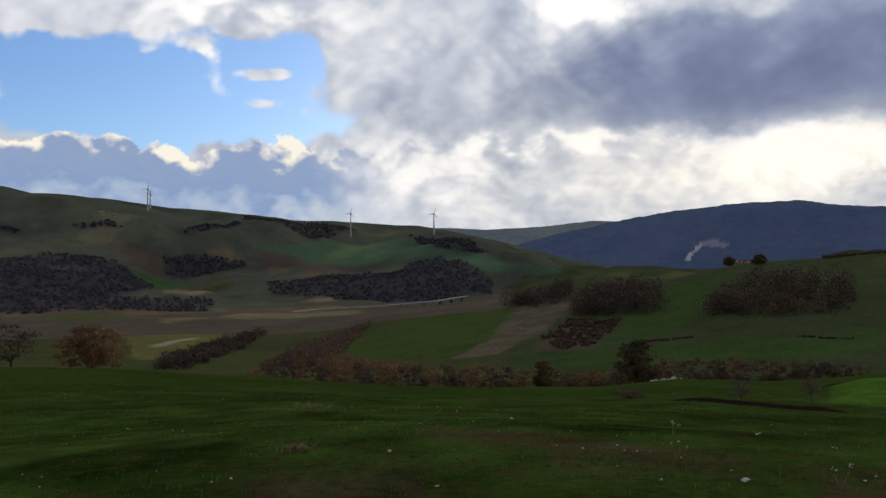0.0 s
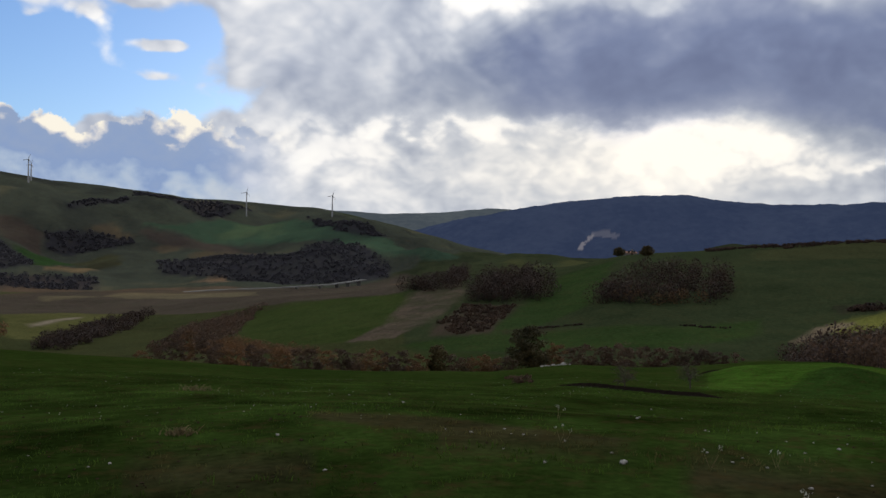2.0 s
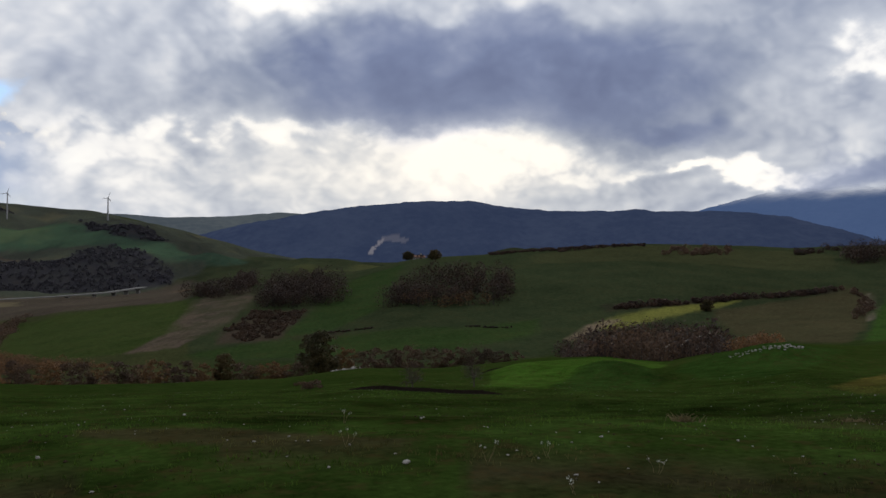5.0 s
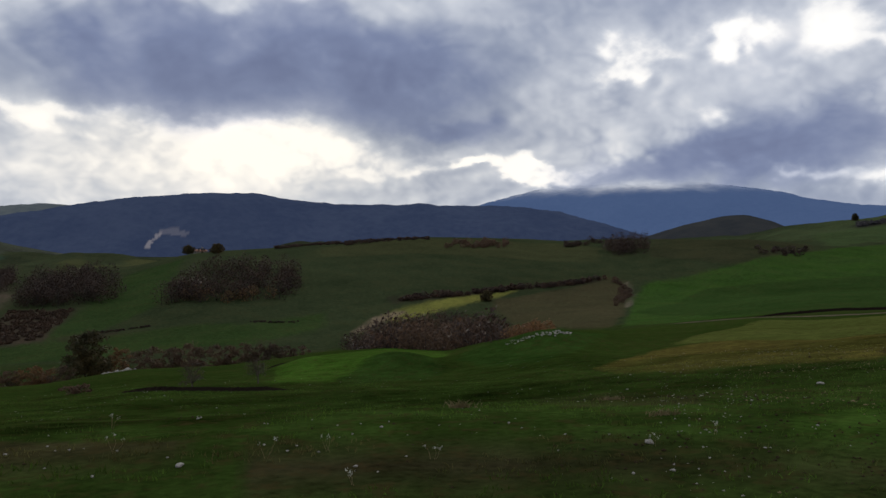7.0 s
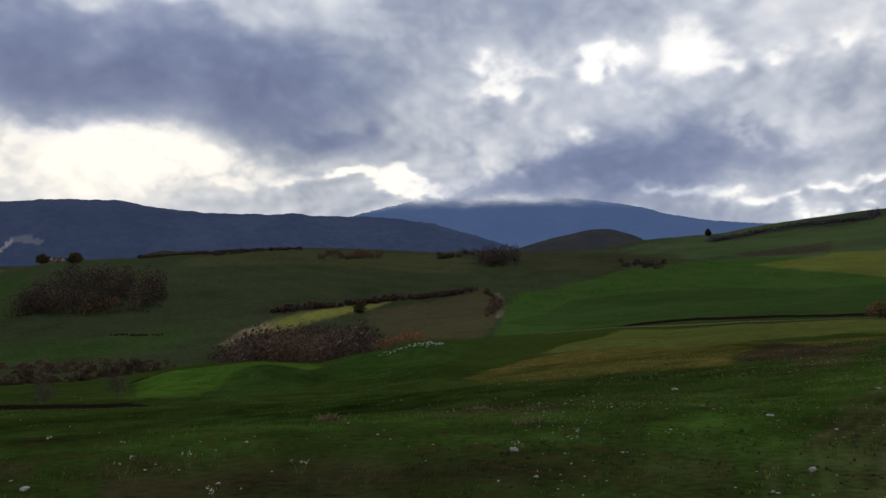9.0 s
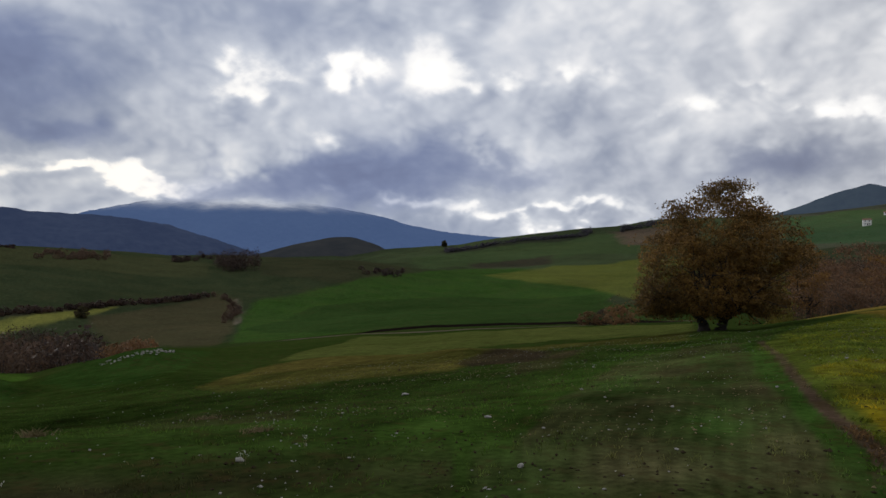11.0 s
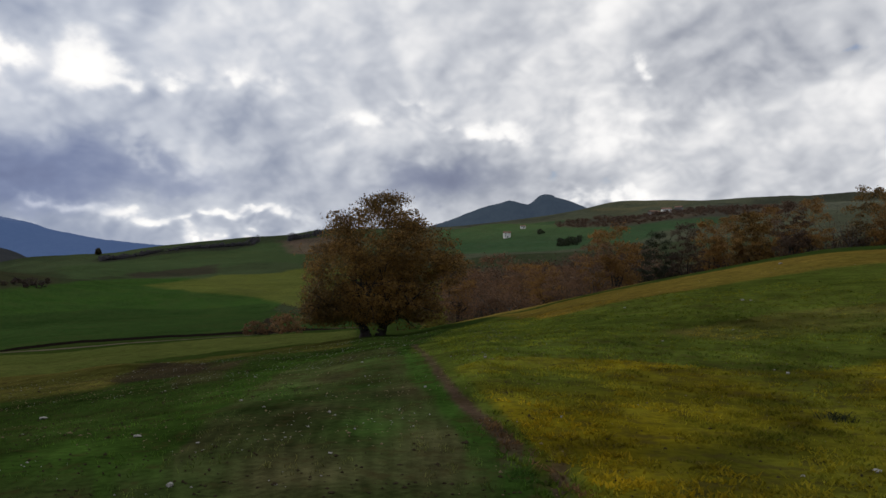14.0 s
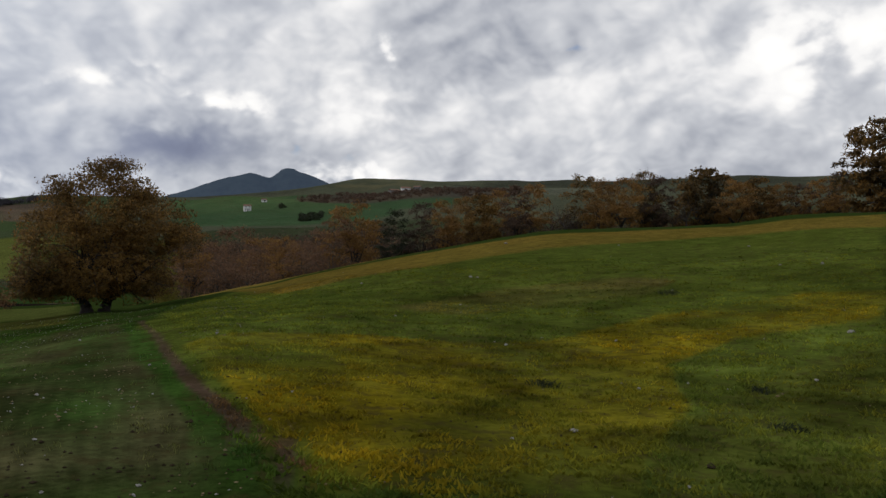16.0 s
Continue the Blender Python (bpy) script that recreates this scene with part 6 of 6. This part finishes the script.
def weed(x, y, tall, seed):
    rng = np.random.default_rng(seed)
    ob = thing("weed", (x, y, ground_at(x, y)), "thin dry weed with small white heads", "weed", "white-headed weeds")
    stems, heads = [], []
    for k in range(3):
        d = rng.normal(size=2) * 0.25
        p, q = np.array([d[0] * 0.02, d[1] * 0.1, 0]), np.array([d[0] * tall, d[1] * tall, tall * rng.uniform(0.6, 1)])
        m = (p + q) / 2 + np.array([d[1], -d[0], 0]) * 0.05
        stems += [(p, m, 0.0022, 0.0018), (m, q, 0.0018, 0.001)]
        heads += [q + rng.normal(size=3) * 0.01 for _ in range(7)]
    tagged(part("stem", tubes("stem", stems, DRY_GRASS, 4), ob), kind="stuff")
    part("flower_head", leaves("flower_head", heads, 0.009, rng, BLOSSOM), ob, "white flower heads")
    return ob


for k, (x, y, t) in enumerate([(3.25, 7.2, 0.2), (3.84, 7.14, 0.16), (2.23, 8.34, 0.18), (2.69, 10.2, 0.2), (4.46, 6.29, 0.15), (3.43, 5.95, 0.14),
                               (7.02, 5.21, 0.15), (6.2, 5.3, 0.12)]):
    weed(x, y, t, 100 + k)
for k, (x, y, w, t) in enumerate([(-3.5, 21.7, 0.8, 0.14), (-1.61, 9.27, 0.3, 0.08), (6.9, 9.1, 0.45, 0.1), (7.79, 6.43, 0.3, 0.07), (10.1, 9.4, 0.4, 0.07)]):
    tuft(x, y, t, w, DRY_GRASS, "dry straw-coloured grass tuft on the field", 40 + k)
for k, (x, y, w, t) in enumerate([(11.3, -4.1, 0.5, 0.08), (22.9, -12.1, 0.8, 0.14), (10.0, -6.6, 0.4, 0.08), (8.0, -5.6, 0.4, 0.08)]):
    tuft(x, y, t, w, GREEN_LEAF, "dark green weed clump in the crop", 60 + k)


# ---- pale stones lying on the field: x, y, width ----
for sx, sy, sw in [(-0.6, 9.04, 0.07), (1.43, 9.06, 0.05), (1.96, 8.88, 0.05), (2.29, 8.44, 0.05), (2.54, 7.4, 0.11), (1.18, 9.25, 0.04), (1.28, 16.55, 0.11), (3.53, 7.35, 0.05), (3.48, 7.76, 0.05), (-0.08, 7.35, 0.05), (-1.97, 7.93, 0.04), (3.8, 10.49, 0.07), (1.84, 9.27, 0.05), (2.57, 7.82, 0.04)]:
    field_stone(sx, sy, sw)
for sx, sy, sw in [(1.59, 8.07, 0.03), (1.84, 7.46, 0.04), (3.93, 10.75, 0.06), (3.71, 7.52, 0.04), (3.75, 7.15, 0.04), (3.75, 6.47, 0.06), (3.8, 6.19, 0.03), (4.32, 6.54, 0.04), (12.98, 11.59, 0.07), (6.28, 5.39, 0.12), (5.59, 4.57, 0.07), (5.3, 4.73, 0.04), (5.37, 3.94, 0.04), (14.17, 8.19, 0.18), (6.14, 7.24, 0.05), (6.08, 6.3, 0.04), (9.97, 6.77, 0.05), (6.33, 5.93, 0.04)]:
    field_stone(sx, sy, sw)
for sx, sy, sw in [(9.61, 4.37, 0.12), (10.86, 2.4, 0.07), (9.06, 3.44, 0.07), (7.07, 2.9, 0.09), (13.26, 4.37, 0.09), (18.51, 5.81, 0.09), (14.07, 3.33, 0.07), (18.51, 3.39, 0.09), (13.07, 1.4, 0.07), (6.58, 0.72, 0.06), (8.23, 1.8, 0.07), (6.27, 2.88, 0.05), (11.81, 3.55, 0.06), (16.09, 0.58, 0.1), (10.63, -0.55, 0.07)]:
    field_stone(sx, sy, sw)
for sx, sy, sw in [(8.45, -3.35, 0.14), (8.1, -2.56, 0.07), (31.2, -8.21, 0.22), (30.86, -8.39, 0.15), (15.26, -4.71, 0.13), (10.49, -7.79, 0.12), (23.68, -12.67, 0.13), (10.86, -6.03, 0.08), (10.67, -5.17, 0.08), (6.12, -3.36, 0.07), (49.19, -15.15, 0.32), (32.28, -4.13, 0.16), (22.29, -5.58, 0.09), (26.7, -20.27, 0.18), (15.3, -6.96, 0.11), (10.28, -6.29, 0.07), (14.18, -11.33, 0.2), (41.91, -19.29, 0.19), (16.19, -5.77, 0.08), (20.06, -3.41, 0.08), (35.94, -23.28, 0.18), (27.91, -19.37, 0.16)]:
    field_stone(sx, sy, sw)


# ---- crop blades, clods and chips near the feet ----
def blade_material():
    mat, m = material("crop_blades")
    cover = m.node("ShaderNodeAttribute")
    cover.attribute_name = "cover"
    geo = m.node("ShaderNodeNewGeometry")
    tint = scaled(m, cover.outputs["Color"], m.add(0.85, m.mul(geo.outputs["Random Per Island"], 0.9)))
    b = finish(m, tint, 0.8, None, spec=0.1)
    t = m.node("ShaderNodeBsdfTranslucent")
    m.put(t.inputs[0], tint)
    mx = m.node("ShaderNodeMixShader")
    mx.inputs[0].default_value = 0.4
    m.put(mx.inputs[1], b.outputs[0])
    m.put(mx.inputs[2], t.outputs[0])
    close(m, mx.outputs[0])
    return mat


def around(rng, n, near, far, power=0.75):
    az = rng.uniform(-138, 34, n)
    r = near + (far - near) * rng.uniform(0, 1, n) ** power
    x, y = -r * np.sin(np.radians(az)), r * np.cos(np.radians(az))
    return az, r, x, y


def crop_blades():
    rng = np.random.default_rng(3)
    az, r, x, y = around(rng, 20000, 4.0, 36.0)
    x, y = np.repeat(x, 6), np.repeat(y, 6)
    x, y = x + rng.normal(size=len(x)) * 0.045, y + rng.normal(size=len(x)) * 0.045
    az, r = np.degrees(np.arctan2(-x, y)), np.hypot(x, y)
    keep = relief(x, y, 1.6, 77, 3) + 0.3 * relief(x, y, 6.0, 78, 2) > -0.12
    az, r, x, y = az[keep], r[keep], x[keep], y[keep]
    # sown rows run towards the oak
    t = np.array([math.sin(radians(80.5)), math.cos(radians(80.5))])
    off = x * -t[1] + y * t[0]
    rows = np.round(off / 0.24) * 0.24 + rng.normal(size=len(x)) * 0.04
    sown = (az < -55) & (az > -90)
    move = np.where(sown, rows - off, 0.0)
    x, y = x - t[1] * move, y + t[0] * move
    az, r = np.degrees(np.arctan2(-x, y)), np.hypot(x, y)
    z = height(az, r)
    roots = np.stack([x, y, z - 0.01], -1)
    me = blades_mesh("crop_blades", roots, 0.05, 0.013, rng, BLADE, 0.4)
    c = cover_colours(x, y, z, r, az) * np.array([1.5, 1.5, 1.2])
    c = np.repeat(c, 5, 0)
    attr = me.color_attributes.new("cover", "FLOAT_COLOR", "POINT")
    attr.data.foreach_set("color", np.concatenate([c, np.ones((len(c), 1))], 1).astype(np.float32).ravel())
    return tagged(new("crop_blades", me), "short young crop and weeds over the near field", "grass", kind="stuff")


def chips(name, label, mat, n, size, seed, near, far, lo, hi):
    rng = np.random.default_rng(seed)
    az = rng.uniform(lo, hi, n)
    r = near + (far - near) * rng.uniform(0, 1, n) ** 0.8
    x, y = -r * np.sin(np.radians(az)), r * np.cos(np.radians(az))
    keep = relief(x, y, 2.5, seed, 3) > -0.02
    x, y, az, r = x[keep], y[keep], az[keep], r[keep]
    z = height(az, r)
    s = size * rng.lognormal(0, 0.35, len(x))
    base = np.array([(1, 0, 0), (0, 1, 0), (-1, 0, 0), (0, -1, 0), (0, 0, 1), (0, 0, -1)], float)
    v = base[None] * (1 + rng.normal(size=(len(x), 6, 1)) * 0.25) * s[:, None, None] * np.array([1, 0.8, 0.55])
    a = rng.uniform(0, 6.3, len(x))
    ca, sa = np.cos(a)[:, None], np.sin(a)[:, None]
    v = np.stack([v[..., 0] * ca - v[..., 1] * sa, v[..., 0] * sa + v[..., 1] * ca, v[..., 2]], -1)
    v += np.stack([x, y, z + s * 0.25], -1)[:, None]
    f = np.array([(0, 1, 4), (1, 2, 4), (2, 3, 4), (3, 0, 4), (1, 0, 5), (2, 1, 5), (3, 2, 5), (0, 3, 5)])
    f = (np.arange(len(x))[:, None, None] * 6 + f[None]).reshape(-1, 3)
    me = mesh_of(name, v.reshape(-1, 3), f, mat, smooth=False)
    return tagged(new(name, me), label, "stones", kind="stuff")


def leaf_tufts():
    """Low leafy plants of the mustard and mixed crop, yellowing in patches."""
    rng = np.random.default_rng(31)
    n = 11000
    az = rng.uniform(-136, -79, n)
    r = 5.2 + 34 * rng.uniform(0, 1, n) ** 1.1
    x, y = -r * np.sin(np.radians(az)), r * np.cos(np.radians(az))
    keep = (y < 0.135 * x - 1.0) & (relief(x, y, 0.8, 61, 3) > -0.22)
    x, y = np.repeat(x[keep], 8), np.repeat(y[keep], 8)
    x, y = x + rng.normal(size=len(x)) * 0.055, y + rng.normal(size=len(x)) * 0.055
    az, r = np.degrees(np.arctan2(-x, y)), np.hypot(x, y)
    z = height(az, r)
    me = blades_mesh("leafy_plants", np.stack([x, y, z - 0.01], -1), 0.055, 0.03, rng, BLADE, 0.75)
    c = cover_colours(x, y, z, r, az) * np.array([1.4, 1.3, 0.9])
    ripe = np.clip(relief(x, y, 0.5, 63, 2) + 0.7 * relief(x, y, 3.5, 64, 2), -0.4, 0.5)[:, None]
    c = c * (1 + ripe * np.array([0.9, 0.6, 0.2]))
    c = np.repeat(c, 5, 0)
    attr = me.color_attributes.new("cover", "FLOAT_COLOR", "POINT")
    attr.data.foreach_set("color", np.concatenate([c, np.ones((len(c), 1))], 1).astype(np.float32).ravel())
    return tagged(new("leafy_plants", me), "low yellow-green mustard plants over the sloping field", "crop", kind="stuff")


BLADE = blade_material()
crop_blades()
leaf_tufts()
chips("stone_chips", "small white stone chips strewn over the drilled soil", STONE, 4200, 0.0105, 12, 5, 40, -90, -50)
chips("stone_chips", "small white stone chips strewn over the field", STONE, 1500, 0.011, 13, 5, 40, -50, 30)
chips("stone_chips", "small white stone chips strewn over the mixed crop", STONE, 350, 0.013, 14, 6, 50, -135, -90)
chips("soil_clods", "dark crumbled clods of soil", CLOD, 9000, 0.014, 15, 4.5, 40, -92, -45)
chips("soil_clods", "dark crumbled clods of soil", CLOD, 4000, 0.013, 16, 4.5, 40, -45, 32)
chips("soil_clods", "dark crumbled clods of soil", CLOD, 3000, 0.014, 17, 4.5, 50, -135, -92)
chips("dry_litter", "dry straw-coloured leaf litter on the drilled soil", DRY_GRASS, 3600, 0.012, 18, 4.5, 30, -92, -55)
chips("dry_litter", "dry straw-coloured leaf litter among the crop", DRY_GRASS, 1400, 0.012, 19, 4.5, 34, -135, -88)
